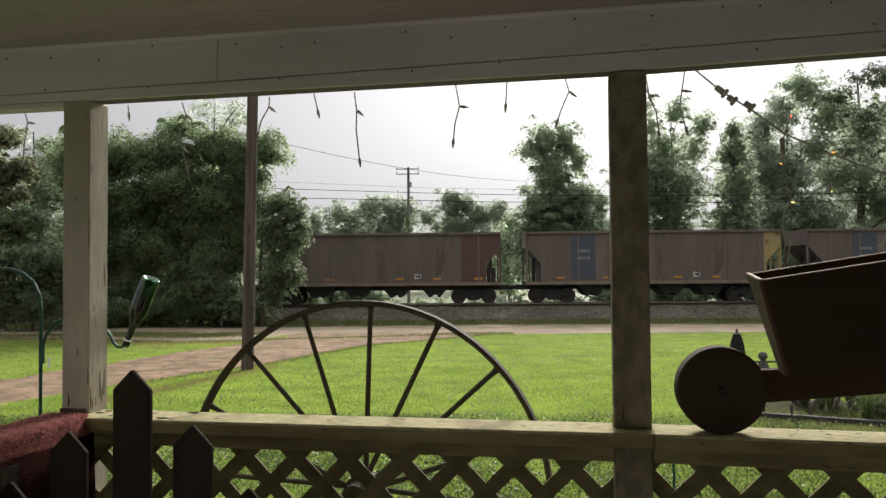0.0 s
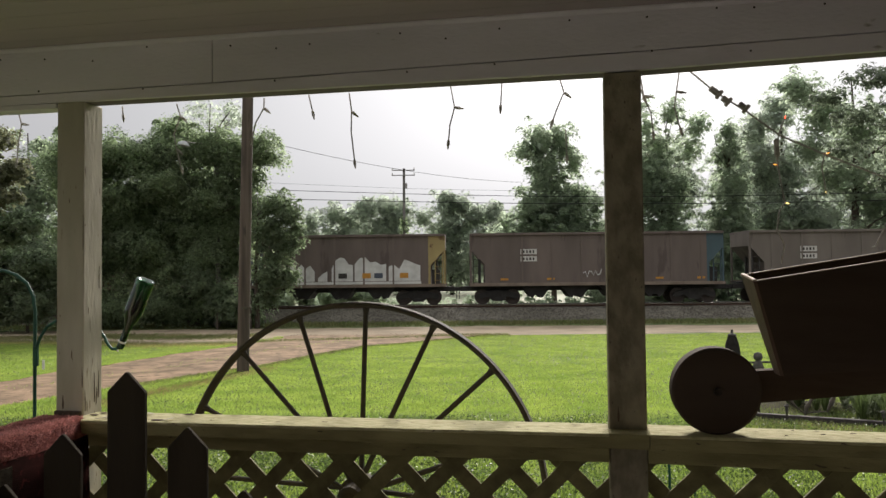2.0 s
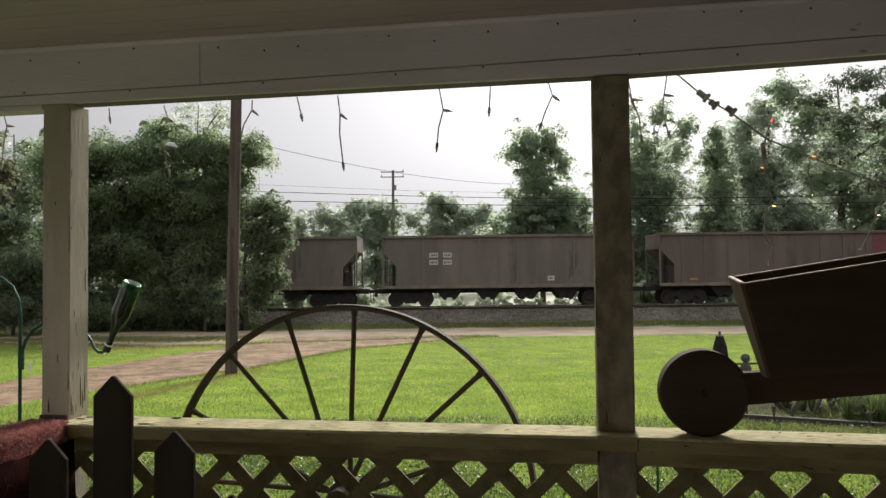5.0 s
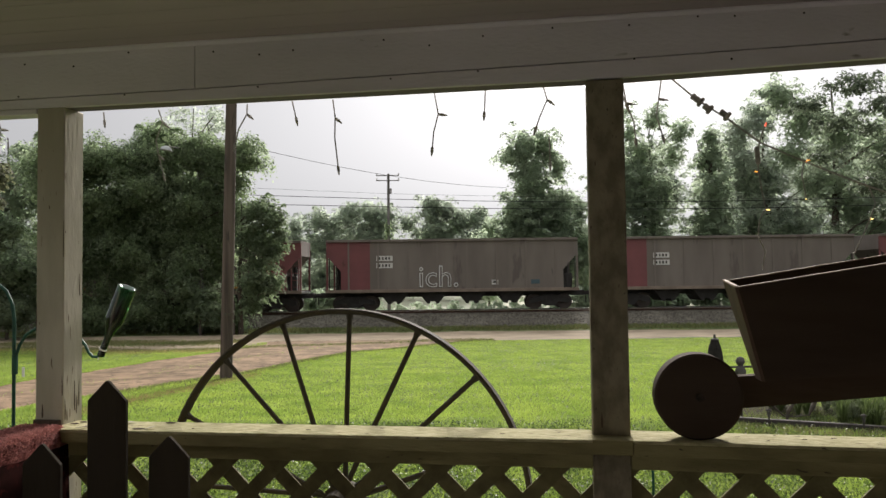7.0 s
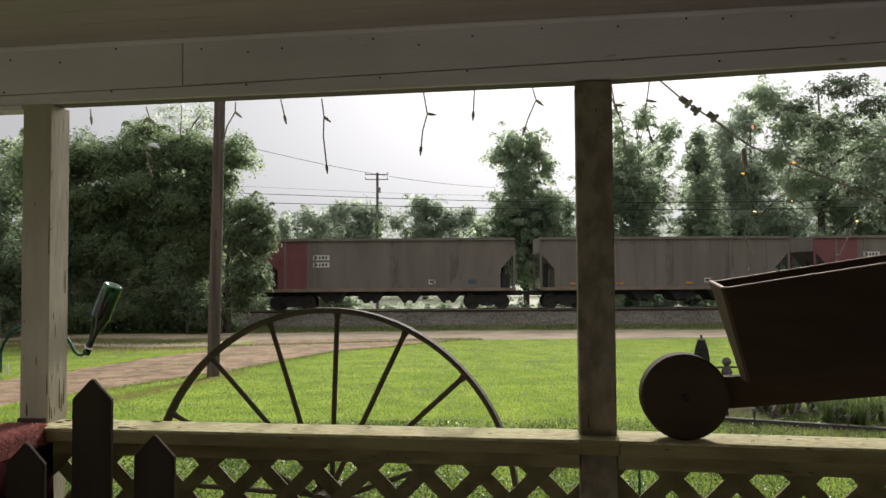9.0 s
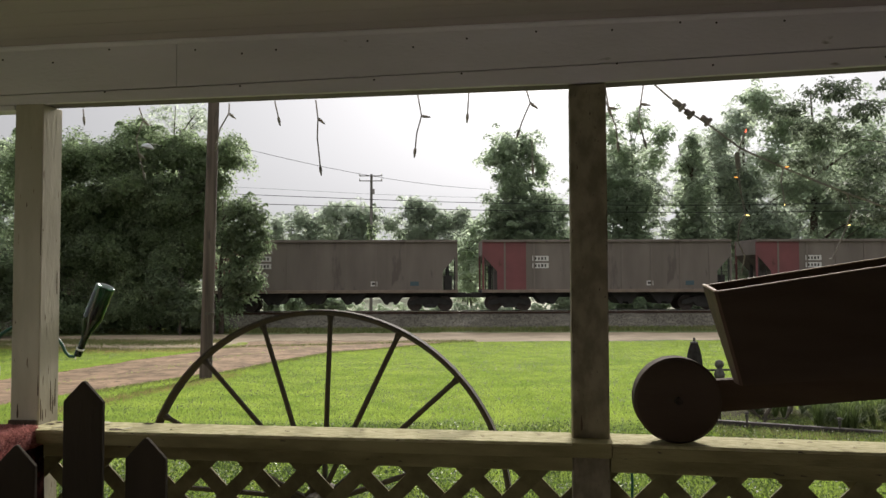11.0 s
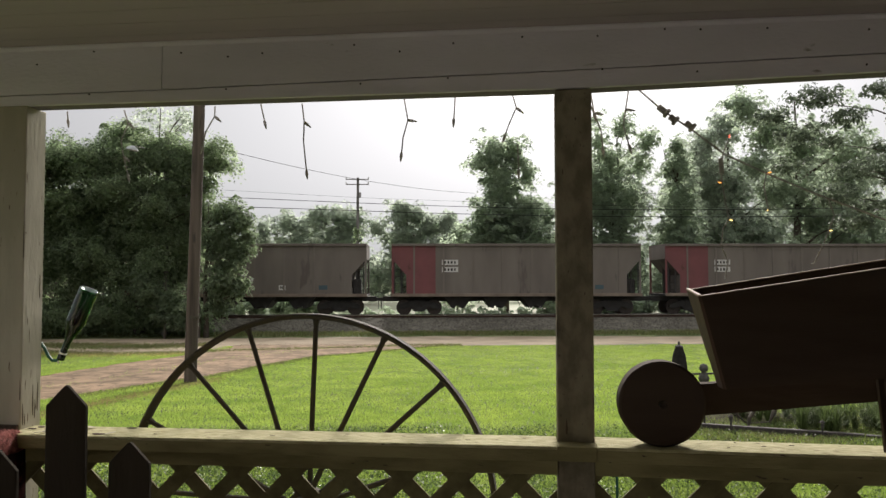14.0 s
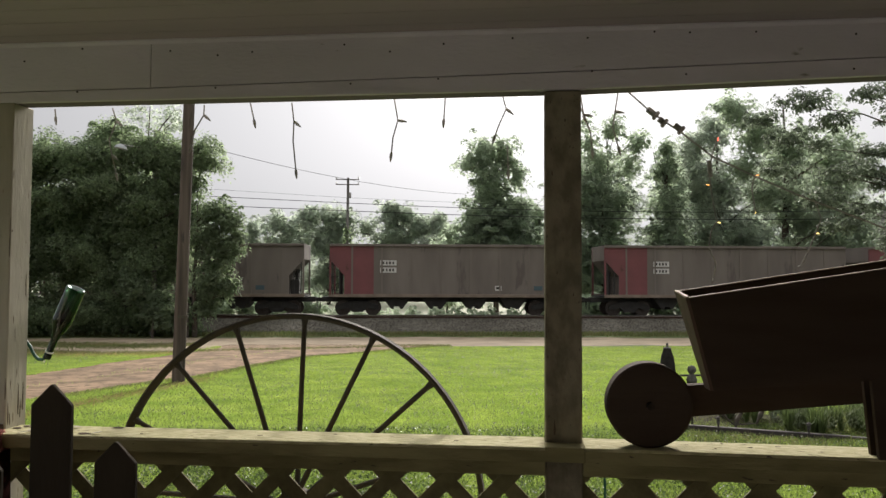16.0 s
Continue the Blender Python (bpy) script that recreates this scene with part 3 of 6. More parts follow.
# ---- foliage ----
def leaf_mesh(name, centres, size, material, rng, droop=0.0, parent=None, facing=None):
    """Many small pointed leaf quads at the given centres; facing leans them one way."""
    n = len(centres)
    a = rng.normal(size=(n, 3))
    a /= np.linalg.norm(a, axis=1)[:, None]
    if facing is not None:
        a = a * 0.75 + facing
        a /= np.linalg.norm(a, axis=1)[:, None] + 1e-9
    b = rng.normal(size=(n, 3))
    b[:, 2] -= droop
    b -= a * (a * b).sum(1)[:, None]
    b /= np.linalg.norm(b, axis=1)[:, None]
    c = np.cross(a, b)
    s = (size * rng.uniform(0.55, 1.35, n))[:, None]
    pts = np.empty((n, 4, 3))
    pts[:, 0] = centres - b * s * 0.6
    pts[:, 1] = centres + c * s * 0.33 + a * s * 0.08
    pts[:, 2] = centres + b * s * 0.6
    pts[:, 3] = centres - c * s * 0.33 + a * s * 0.08
    me = bpy.data.meshes.new(name)
    me.vertices.add(n * 4)
    me.vertices.foreach_set("co", pts.reshape(-1))
    me.loops.add(n * 4)
    me.loops.foreach_set("vertex_index", np.arange(n * 4, dtype=np.int32))
    me.polygons.add(n)
    me.polygons.foreach_set("loop_start", np.arange(0, n * 4, 4, dtype=np.int32))
    me.update(calc_edges=True)
    me.materials.append(material)
    ob = new(name, me)
    if parent:
        ob.parent = parent
    return ob


def crown_points(lobes, v, depth, count, seed, clump, per, core=0.0, leaf=0.2, ragged=0.13):
    """Boughs set over ellipsoid lobes (u, z, ru, rz); each bough is a dome of leaves with a hanging rim.
    Returns the bough centres, and the place, facing and size of every leaf; core adds large leaves that close the inside."""
    rng = np.random.default_rng(seed)
    vol = np.array([l[2] * l[3] for l in lobes])
    k = max(1, count // per)

    def spread(k, lo, hi, shrink):
        L = np.array([(*l, 0.0)[:5] for l in lobes])[rng.choice(len(lobes), k, p=vol / vol.sum())]
        L[:, 2:4] = np.maximum(L[:, 2:4] - shrink, 0.45 * L[:, 2:4])
        d = rng.normal(size=(k, 3))
        d /= np.linalg.norm(d, axis=1)[:, None]
        rad = rng.uniform(lo, hi, k) * (1 + ragged * rng.normal(size=k))
        deep = np.minimum(depth, 0.35 * depth + 0.8 * L[:, 2])
        c = np.stack([L[:, 0] + d[:, 0] * L[:, 2] * rad, v + L[:, 4] + d[:, 1] * deep * rad, L[:, 1] + d[:, 2] * L[:, 3] * rad], 1)
        return c, d
    cen, d = spread(k, 0.60, 1.04, 0.40 * clump)
    cl = clump * rng.uniform(0.45, 1.35, k)
    # every fifth bough is a small sprig that stands out of the crown
    far, e = spread(k // 5, 1.04, 1.30, 0.30 * clump)
    cen[:k // 5], d[:k // 5] = far, e
    cl[:k // 5] *= 0.55
    turn = rng.uniform(0, math.tau, (k, per))
    r = rng.uniform(0, 1, (k, per)) ** 0.55
    out = np.stack([np.cos(turn) * r, np.sin(turn) * r, np.zeros_like(r)], 2)
    # the dome, its rim hanging, and its whole tipped outwards from the crown
    out[:, :, 2] = 0.42 * (1 - r * r) - 0.55 * r ** 3 * rng.uniform(0.2, 1.3, (k, per)) + 0.10 * rng.normal(size=(k, per))
    out += d[:, None, :] * np.array([0.35, 0.35, 0.1]) * (1 - r[:, :, None])
    pts = (cen[:, None, :] + out * cl[:, None, None]).reshape(-1, 3)
    face = np.concatenate([np.cos(turn)[:, :, None] * r[:, :, None] * 0.7, np.sin(turn)[:, :, None] * r[:, :, None] * 0.7, np.full((k, per, 1), 0.8)], 2) + d[:, None, :] * 0.35
    face = face.reshape(-1, 3)
    size = np.full(len(pts), leaf)
    if core:
        m = int(len(pts) * core)
        inner, dd = spread(m, 0.0, 0.82, 0.4 * clump)
        pts, face = np.concatenate([pts, inner]), np.concatenate([face, dd])
        size = np.concatenate([size, rng.uniform(1.8, 3.2, m) * leaf])
    return cen, pts, face, size, rng


def tree(name, lobes, v, depth, count, leaf, seed, material, label, category="tree", clump=0.75, per=46, trunk_r=0.2, trunk_u=None, droop=0.3, group="", limbs=12, core=0.11, ragged=0.13):
    base_u = trunk_u if trunk_u is not None else sum(l[0] for l in lobes) / len(lobes)
    e = thing(name, Matrix.Translation(uv(base_u, v)) @ Matrix.Rotation(TRACK_TURN, 4, "Z"), label, category, group)
    z0 = level(v)
    cen, pts, face, size, rng = crown_points(lobes, v, depth, count, seed, clump, per, core, leaf, ragged)
    off = np.array([base_u, v, z0])
    up = pts[:, 2] > z0 + 0.05
    leaf_mesh("crown", pts[up] - off, size[up], material, rng, droop, e, face[up])
    top = max(l[1] + l[3] * 0.5 for l in lobes) - z0
    r = random.Random(seed)
    bm = bmesh.new()
    spine = [Vector((r.uniform(-0.03, 0.03) * top * t, r.uniform(-0.03, 0.03) * top * t, -0.2 + (top + 0.2) * t)) for t in (0, 0.15, 0.35, 0.55, 0.75, 1.0)]
    tube(bm, spine, [trunk_r * 1.25, trunk_r, trunk_r * 0.8, trunk_r * 0.6, trunk_r * 0.4, trunk_r * 0.15], 9)
    for i in range(limbs):
        c = Vector(cen[r.randrange(len(cen))] - off)
        h = max(0.2, min(0.85, c.z / top - r.uniform(0.05, 0.2)))
        s = Vector((0, 0, top * h))
        mid = s.lerp(c, 0.5) + Vector((0, 0, 0.06 * (c - s).length))
        tube(bm, [s, mid, c], [trunk_r * 0.36, trunk_r * 0.22, trunk_r * 0.07], 6)
    part("trunk", bm, BARK, e, "dark rough bark")
    return e


VINES = [(-19.7, 7.56, 1.94, 2.15, -0.5), (-17.77, 7.87, 1.68, 1.67, -0.7), (-16.09, 7.89, 1.4, 1.38, -0.9), (-15.0, 9.49, 1.07, 0.81), (-14.28, 8.49, 1.41, 1.21, -0.8), (-12.72, 8.36, 1.27, 1.34, -0.7),
         (-11.58, 7.94, 1.13, 1.6, -0.4), (-10.6, 8.39, 0.94, 1.05), (-10.12, 8.77, 0.57, 0.59), (-9.75, 8.0, 0.4, 0.5), (-19.05, 3.85, 2.22, 3.14, 0.3), (-16.56, 4.15, 2.23, 3.44, 0.5), (-14.05, 4.17, 2.25, 3.45, 0.2),
         (-12.07, 3.9, 1.69, 3.46, 0.3), (-10.91, 5.06, 0.74, 1.73), (-17.4, 5.9, 1.3, 0.9, -1.2), (-14.9, 6.3, 1.4, 0.8, -1.3), (-12.6, 5.7, 1.0, 0.9, -1.1), (-15.6, 3.4, 1.2, 0.9, -1.0), (-12.9, 3.0, 1.0, 1.1, -0.9),
         (-14.8, 7.0, 1.3, 1.0), (-12.4, 6.6, 1.4, 1.0, -0.4), (-10.75, 6.9, 0.55, 0.9), (-18.4, 0.17, 2.49, 1.27), (-15.63, 0.17, 2.51, 1.28), (-12.84, 0.18, 2.24, 1.28), (-11.01, -0.11, 0.84, 1.03)]
tree("vine_covered_tree", VINES, 39.8, 1.7, 215000, 0.125, 11, LEAF_VINE, "dense dark green tree smothered in vines beside the road", clump=0.95, per=190, trunk_r=0.25, trunk_u=-13.9, droop=0.8, core=0.18)
tree("leafy_tree", [(-9.29, 5.48, 0.7, 0.7), (-8.57, 4.92, 0.65, 0.73), (-9.62, 4.13, 0.87, 1.26), (-8.78, 3.3, 0.75, 1.11), (-8.57, 1.76, 0.45, 1.0), (-9.47, 1.9, 0.81, 1.25), (-9.74, 0.65, 0.5, 0.55), (-8.2, 4.14, 0.34, 0.62)],
     38.6, 0.9, 15000, 0.15, 12, LEAF_BRIGHT, "light green drooping tree at the edge of the thicket", clump=0.46, per=34, trunk_r=0.12, trunk_u=-10.2, droop=1.3, core=0.02, ragged=0.2)
tree("bush", [(-12.9, 1.6, 0.7, 0.9), (-12.0, 0.7, 0.9, 1.1), (-11.2, 0.3, 0.9, 0.9)], 37.9, 0.5, 5200, 0.15, 18, LEAF_BRIGHT, "light green bush at the foot of the vines", "bush", clump=0.45, per=40, trunk_r=0.06, trunk_u=-12.0, limbs=3)
tree("tree", [(-25.76, 9.72, 0.99, 0.72), (-23.79, 9.37, 0.98, 0.71), (-24.43, 7.92, 1.63, 1.14), (-23.13, 7.91, 0.82, 1.29), (-27.06, 9.25, 0.98, 1.3), (-24.42, 6.31, 1.96, 1.61), (-22.0, 7.4, 1.0, 1.6), (-24.5, 3.0, 3.0, 2.8), (-29.0, 6.0, 2.4, 3.5)],
     43.2, 1.3, 22000, 0.2, 13, LEAF_OAK, "green tree behind the roadside bushes", trunk_u=-24.5, clump=0.8, per=60, core=0.16)
tree("bush", [(-20.42, 2.35, 1.3, 0.95), (-21.52, 2.63, 0.96, 0.81), (-19.47, 1.81, 0.68, 1.07), (-22.61, 2.11, 1.1, 1.21), (-20.41, 0.48, 1.63, 1.2), (-22.05, 0.49, 1.37, 1.21)], 36.6, 1.2, 17000, 0.15, 14, LEAF_BRIGHT,
     "rounded green roadside bush", "bush", clump=0.6, per=70, trunk_r=0.07, trunk_u=-20.8, core=0.16)
tree("tree", [(-19.87, 4.43, 0.96, 0.69), (-18.99, 4.17, 0.63, 0.5), (-20.74, 4.07, 0.75, 0.99), (-19.98, 3.56, 0.75, 0.5)], 33.5, 0.7, 6000, 0.14, 17, LEAF_BRIGHT,
     "light green young tree at the road's edge", clump=0.42, per=40, trunk_r=0.07, trunk_u=-21.2)
tree("tree", [(-16.8, 6.9, 0.7, 0.5), (-16.67, 5.56, 0.79, 0.62), (-16.05, 5.76, 0.42, 0.52), (-17.4, 5.15, 0.63, 1.04), (-16.56, 4.83, 0.71, 0.42)], 27.5, 0.6, 6500, 0.13, 15, LEAF_OLIVE,
     "olive brown young tree at the road's edge", clump=0.4, per=40, trunk_r=0.07, trunk_u=-18.3)
tree("tree", [(-19.99, 15.19, 2.45, 1.28), (-21.97, 14.71, 1.33, 0.91), (-18.2, 14.76, 1.11, 1.14), (-19.5, 11.0, 3.5, 2.5)], 62, 2.0, 4200, 0.22, 16, LEAF_FAR,
     "pale misty tree rising behind the thicket", clump=0.7, per=20, core=0.0)
LOW = [[(-18.11, 8.12, 1.51, 2.09), (-15.38, 9.18, 1.79, 1.81), (-13.31, 8.71, 1.93, 2.09), (-14.65, 6.06, 3.78, 3.13), (-19.44, 5.69, 2.74, 3.11), (-14.6, 1.9, 4.81, 3.12), (-20.5, 1.9, 3.5, 3.1)],
       [(-11.35, 9.74, 1.69, 1.78), (-8.99, 10.1, 1.9, 1.78), (-6.94, 9.09, 1.9, 2.06), (-8.95, 6.69, 3.73, 3.07), (-7.56, 2.61, 4.75, 3.4)],
       [(-1.47, 9.99, 1.61, 2.15), (0.54, 9.87, 1.48, 1.75), (2.23, 8.33, 1.75, 2.02), (-4.13, 8.29, 1.47, 1.34), (-0.78, 6.63, 3.35, 3.03), (-1.42, 2.62, 5.35, 3.34)],
       [(4.15, 8.87, 1.19, 1.45), (5.15, 6.9, 2.24, 2.37), (3.18, 4.58, 2.63, 2.96), (5.16, 2.3, 3.29, 2.95)]]
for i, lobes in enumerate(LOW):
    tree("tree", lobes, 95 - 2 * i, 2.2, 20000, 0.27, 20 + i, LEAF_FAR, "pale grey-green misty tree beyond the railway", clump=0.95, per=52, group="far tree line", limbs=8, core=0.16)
tree("tree", [(6.74, 12.36, 1.9, 1.89), (5.49, 11.55, 1.03, 0.99), (8.33, 12.57, 1.22, 1.39), (9.44, 10.59, 0.92, 1.29), (7.16, 10.06, 1.79, 1.74), (7.59, 8.0, 2.74, 2.38), (7.78, 5.48, 3.58, 2.47), (7.52, 2.75, 4.03, 2.71), (9.86, 7.74, 0.91, 1.49), (5.98, 6.65, 1.68, 2.21), (5.72, 4.14, 2.04, 2.71), (9.58, 4.1, 2.03, 2.71), (8.26, 6.85, 2.53, 1.98)],
     62, 2.2, 48000, 0.21, 31, LEAF_OAK, "tall dark tree standing alone behind the railway", clump=0.72, per=52, group="trees behind the railway", core=0.12)
tree("tree", [(4.05, 5.88, 1.32, 1.41), (3.09, 3.77, 1.31, 2.12), (4.49, 3.28, 1.41, 1.89), (3.6, 1.2, 1.5, 1.8)], 64, 1.4, 7000, 0.21, 30, LEAF_OAK, "small ragged green tree behind the railway", group="trees behind the railway", trunk_r=0.10, clump=0.6, per=36, core=0.05)
tree("tree", [(11.34, 7.45, 0.75, 1.32), (11.67, 4.62, 1.21, 1.88), (11.36, 2.28, 1.39, 1.88)], 64, 1.4, 7000, 0.21, 32, LEAF_OAK, "small green tree behind the railway", group="trees behind the railway", trunk_r=0.12, clump=0.6, per=36, core=0.08)
tree("tree", [(15.39, 13.85, 0.81, 1.84), (17.44, 14.74, 0.99, 1.28), (19.59, 13.79, 0.99, 1.15), (16.49, 11.87, 1.71, 1.46), (18.83, 11.84, 1.18, 1.28), (13.9, 10.0, 1.2, 2.6)], 62.5, 1.9,
     10500, 0.21, 33, LEAF_OAK, "tall misty tree with a thin ragged top", clump=0.62, per=36, group="trees behind the railway", core=0.03, ragged=0.16, limbs=7, trunk_r=0.12)
tree("tree", [(15.53, 8.59, 1.71, 3.2), (17.32, 8.12, 1.54, 2.5), (16.36, 4.49, 2.5, 2.5), (17.45, 2.21, 2.1, 2.27), (14.98, 2.69, 1.8, 2.72)], 62, 1.9,
     26000, 0.21, 37, LEAF_OAK, "dense green tree below a thin ragged top", clump=0.72, per=52, group="trees behind the railway")
tree("tree", [(20.42, 12.27, 0.63, 0.94), (20.47, 10.56, 1.2, 1.45), (20.51, 8.18, 1.6, 1.87), (20.46, 5.63, 1.95, 1.91), (20.33, 3.43, 2.3, 1.9), (20.29, 1.31, 2.45, 1.69)], 58, 1.8, 24000, 0.2, 34, LEAF_OAK,
     "cone-shaped dark green tree behind the railway", clump=0.62, per=52, group="trees behind the railway")
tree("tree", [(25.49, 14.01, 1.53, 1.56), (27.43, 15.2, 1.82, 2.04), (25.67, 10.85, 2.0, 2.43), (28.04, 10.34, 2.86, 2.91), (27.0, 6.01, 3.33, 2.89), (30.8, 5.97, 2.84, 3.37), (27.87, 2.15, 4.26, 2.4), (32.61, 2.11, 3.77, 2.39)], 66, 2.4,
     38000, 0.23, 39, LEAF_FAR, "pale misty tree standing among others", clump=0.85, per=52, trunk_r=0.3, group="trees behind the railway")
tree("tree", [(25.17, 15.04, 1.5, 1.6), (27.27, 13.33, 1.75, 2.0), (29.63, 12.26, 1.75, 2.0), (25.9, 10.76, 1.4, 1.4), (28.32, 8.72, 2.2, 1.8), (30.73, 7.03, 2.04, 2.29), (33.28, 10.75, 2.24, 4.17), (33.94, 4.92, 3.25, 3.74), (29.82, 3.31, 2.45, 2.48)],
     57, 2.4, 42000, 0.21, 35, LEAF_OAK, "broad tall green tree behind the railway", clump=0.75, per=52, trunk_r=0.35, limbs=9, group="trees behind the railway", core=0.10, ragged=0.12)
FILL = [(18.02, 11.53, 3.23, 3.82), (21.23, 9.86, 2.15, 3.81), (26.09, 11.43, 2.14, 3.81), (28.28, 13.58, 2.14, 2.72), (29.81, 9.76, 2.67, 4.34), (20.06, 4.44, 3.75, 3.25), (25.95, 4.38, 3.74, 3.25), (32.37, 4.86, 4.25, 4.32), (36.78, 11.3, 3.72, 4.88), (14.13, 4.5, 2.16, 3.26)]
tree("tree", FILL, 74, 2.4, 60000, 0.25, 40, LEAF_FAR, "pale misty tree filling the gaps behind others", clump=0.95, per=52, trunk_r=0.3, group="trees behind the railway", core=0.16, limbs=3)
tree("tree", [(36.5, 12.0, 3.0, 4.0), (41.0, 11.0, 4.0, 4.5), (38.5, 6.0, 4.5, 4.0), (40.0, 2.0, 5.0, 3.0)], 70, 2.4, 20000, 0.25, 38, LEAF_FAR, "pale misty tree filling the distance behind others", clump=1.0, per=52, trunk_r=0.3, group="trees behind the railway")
tree("tree", [(16.18, 9.27, 1.06, 0.41), (17.58, 8.52, 0.85, 0.37), (15.57, 7.8, 0.89, 0.42), (18.01, 6.45, 1.18, 0.46), (19.33, 7.28, 0.71, 0.32), (19.27, 9.71, 0.85, 0.33), (17.05, 5.36, 0.85, 0.42), (15.2, 6.54, 0.61, 0.32), (18.69, 4.96, 0.8, 0.37),
              (14.41, 8.48, 0.61, 0.32), (20.14, 6.13, 1.19, 0.69), (20.44, 8.91, 0.96, 0.59), (16.62, 7.43, 0.61, 0.29), (17.73, 4.27, 0.66, 0.32), (20.79, 3.83, 1.43, 1.15)], 30, 1.5,
     21000, 0.13, 36, LEAF_NEAR, "leafy tree with drooping branches beside the lawn", clump=0.46, per=40, trunk_r=0.13, trunk_u=22.2, droop=0.9, limbs=18, core=0.0)
for i in range(24):
    r = random.Random(50 + i)
    u = -24 + i * 1.55 + r.uniform(-0.5, 0.5)
    if i > 11:
        u += 14.8
    tree("shrub", [(u, 0.3, 1.2, 1.1), (u + 0.8, -0.1, 0.9, 0.8)], 55.5 + r.uniform(-1, 2), 0.8, 1800, 0.2, 60 + i, LEAF_OAK, "low green shrub beyond the railway", "shrub", clump=0.4, per=40, trunk_r=0.04, limbs=4, group="shrubs beyond the railway")
for i, u in enumerate((-4.6, -3.4, -1.9, -0.6, 0.7, 2.6, 3.9, 5.4, 6.6, 8.1)):
    tree("shrub", [(u, -0.35, 0.6, 0.5), (u + 0.5, -0.5, 0.5, 0.3)], 56 + i % 3, 0.5, 420, 0.18, 90 + i, LEAF_OAK, "low ragged shrub beyond the railway", "shrub", clump=0.3, per=20, trunk_r=0.03, limbs=4, group="shrubs beyond the railway", core=0.0)


def far_woods():
    """An unbroken band of woods closing the distance beyond the field."""
    rng = np.random.default_rng(91)
    lobes = []
    for i in range(70):
        u = -95 + i * 3.0 + rng.uniform(-1, 1)
        top = 6.9 + 1.8 * noise.noise((u * 0.12, 3, 0)) + rng.uniform(-0.5, 0.5)
        lobes.append((u, top * 0.5 - 0.4, 2.6, top * 0.55))
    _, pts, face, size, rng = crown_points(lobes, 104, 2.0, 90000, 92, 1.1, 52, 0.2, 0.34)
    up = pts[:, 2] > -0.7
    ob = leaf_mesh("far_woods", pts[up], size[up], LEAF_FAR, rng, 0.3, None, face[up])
    ob.matrix_basis = LAND
    tagged(ob, "misty grey-green woods beyond the field", "woods", kind="stuff")


far_woods()

# ---- the coal train ----
PITCH, SPEED, FIRST_GAP = 16.18, 17.683, 2.94
# Car paints are lightened and desaturated to carry haze as well as dust.
CAR_BROWN = mat("oxide_brown_steel", (0.180, 0.142, 0.122), (0.125, 0.100, 0.087), 0.9, 0.8, 0.1, bump=0.15, stretch=(1, 1, 0.22), spots=(0.105, 0.082, 0.072), spot_scale=1.6, spot_at=0.60)
CAR_TAN = mat("dusty_tan_steel", (0.205, 0.176, 0.150), (0.150, 0.127, 0.108), 0.9, 0.8, 0.1, bump=0.15, stretch=(1, 1, 0.22), spots=(0.125, 0.104, 0.090), spot_scale=1.6, spot_at=0.60)
CAR_RED = mat("faded_red_panel", (0.205, 0.074, 0.074), (0.155, 0.062, 0.062), 1.0, 0.75, bump=0.1, spots=(0.12, 0.05, 0.045), spot_scale=2, spot_at=0.62)
CAR_YELLOW = mat("faded_yellow_panel", (0.38, 0.30, 0.13), (0.29, 0.22, 0.10), 1.2, 0.75, bump=0.1, spots=(0.16, 0.10, 0.05), spot_scale=2.4, spot_at=0.6)
CAR_BLUE = mat("faded_blue_panel", (0.082, 0.095, 0.118), (0.066, 0.078, 0.098), 1.2, 0.75, bump=0.1, spots=(0.09, 0.08, 0.08), spot_scale=2.4, spot_at=0.6)
CAR_TEAL = mat("faded_teal_panel", (0.075, 0.115, 0.13), (0.06, 0.09, 0.10), 1.2, 0.75, bump=0.1)
CAR_MAROON = mat("dull_maroon_panel", (0.125, 0.068, 0.060), (0.10, 0.058, 0.052), 1.2, 0.8, bump=0.1)
UNDER = mat("sooty_underframe", (0.060, 0.056, 0.052), (0.042, 0.039, 0.036), 3, 0.85, 0.2, bump=0.3)
WHEEL_STEEL = mat("wheel_steel", (0.10, 0.085, 0.075), (0.07, 0.055, 0.05), 6, 0.6, 0.6)
PLATE = mat("white_stencil_plate", (0.62, 0.60, 0.56), (0.52, 0.50, 0.46), 6, 0.8)
INK = mat("black_stencil", (0.05, 0.045, 0.04), (0.04, 0.035, 0.03), 6, 0.8)
WHITE_SPRAY = mat("white_spray_paint", (0.66, 0.65, 0.62), (0.50, 0.49, 0.46), 2.2, 0.8)
ORANGE = mat("orange_reflector", (0.55, 0.26, 0.04), (0.42, 0.20, 0.04), 6, 0.5)
COAL = mat("coal_load", (0.02, 0.02, 0.02), (0.012, 0.012, 0.012), 6, 0.7, bump=0.8, bump_scale=8)
SILL_DUST = mat("dusty_side_sill", (0.24, 0.19, 0.145), (0.17, 0.13, 0.10), 2.0, 0.85, stretch=(1, 1, 1))
PALE = mat("painted_over_patch", (0.31, 0.30, 0.27), (0.25, 0.24, 0.215), 3.0, 0.85)
HALF, SILL, TOP = 7.35, 1.22, 4.20
MESHES = {}


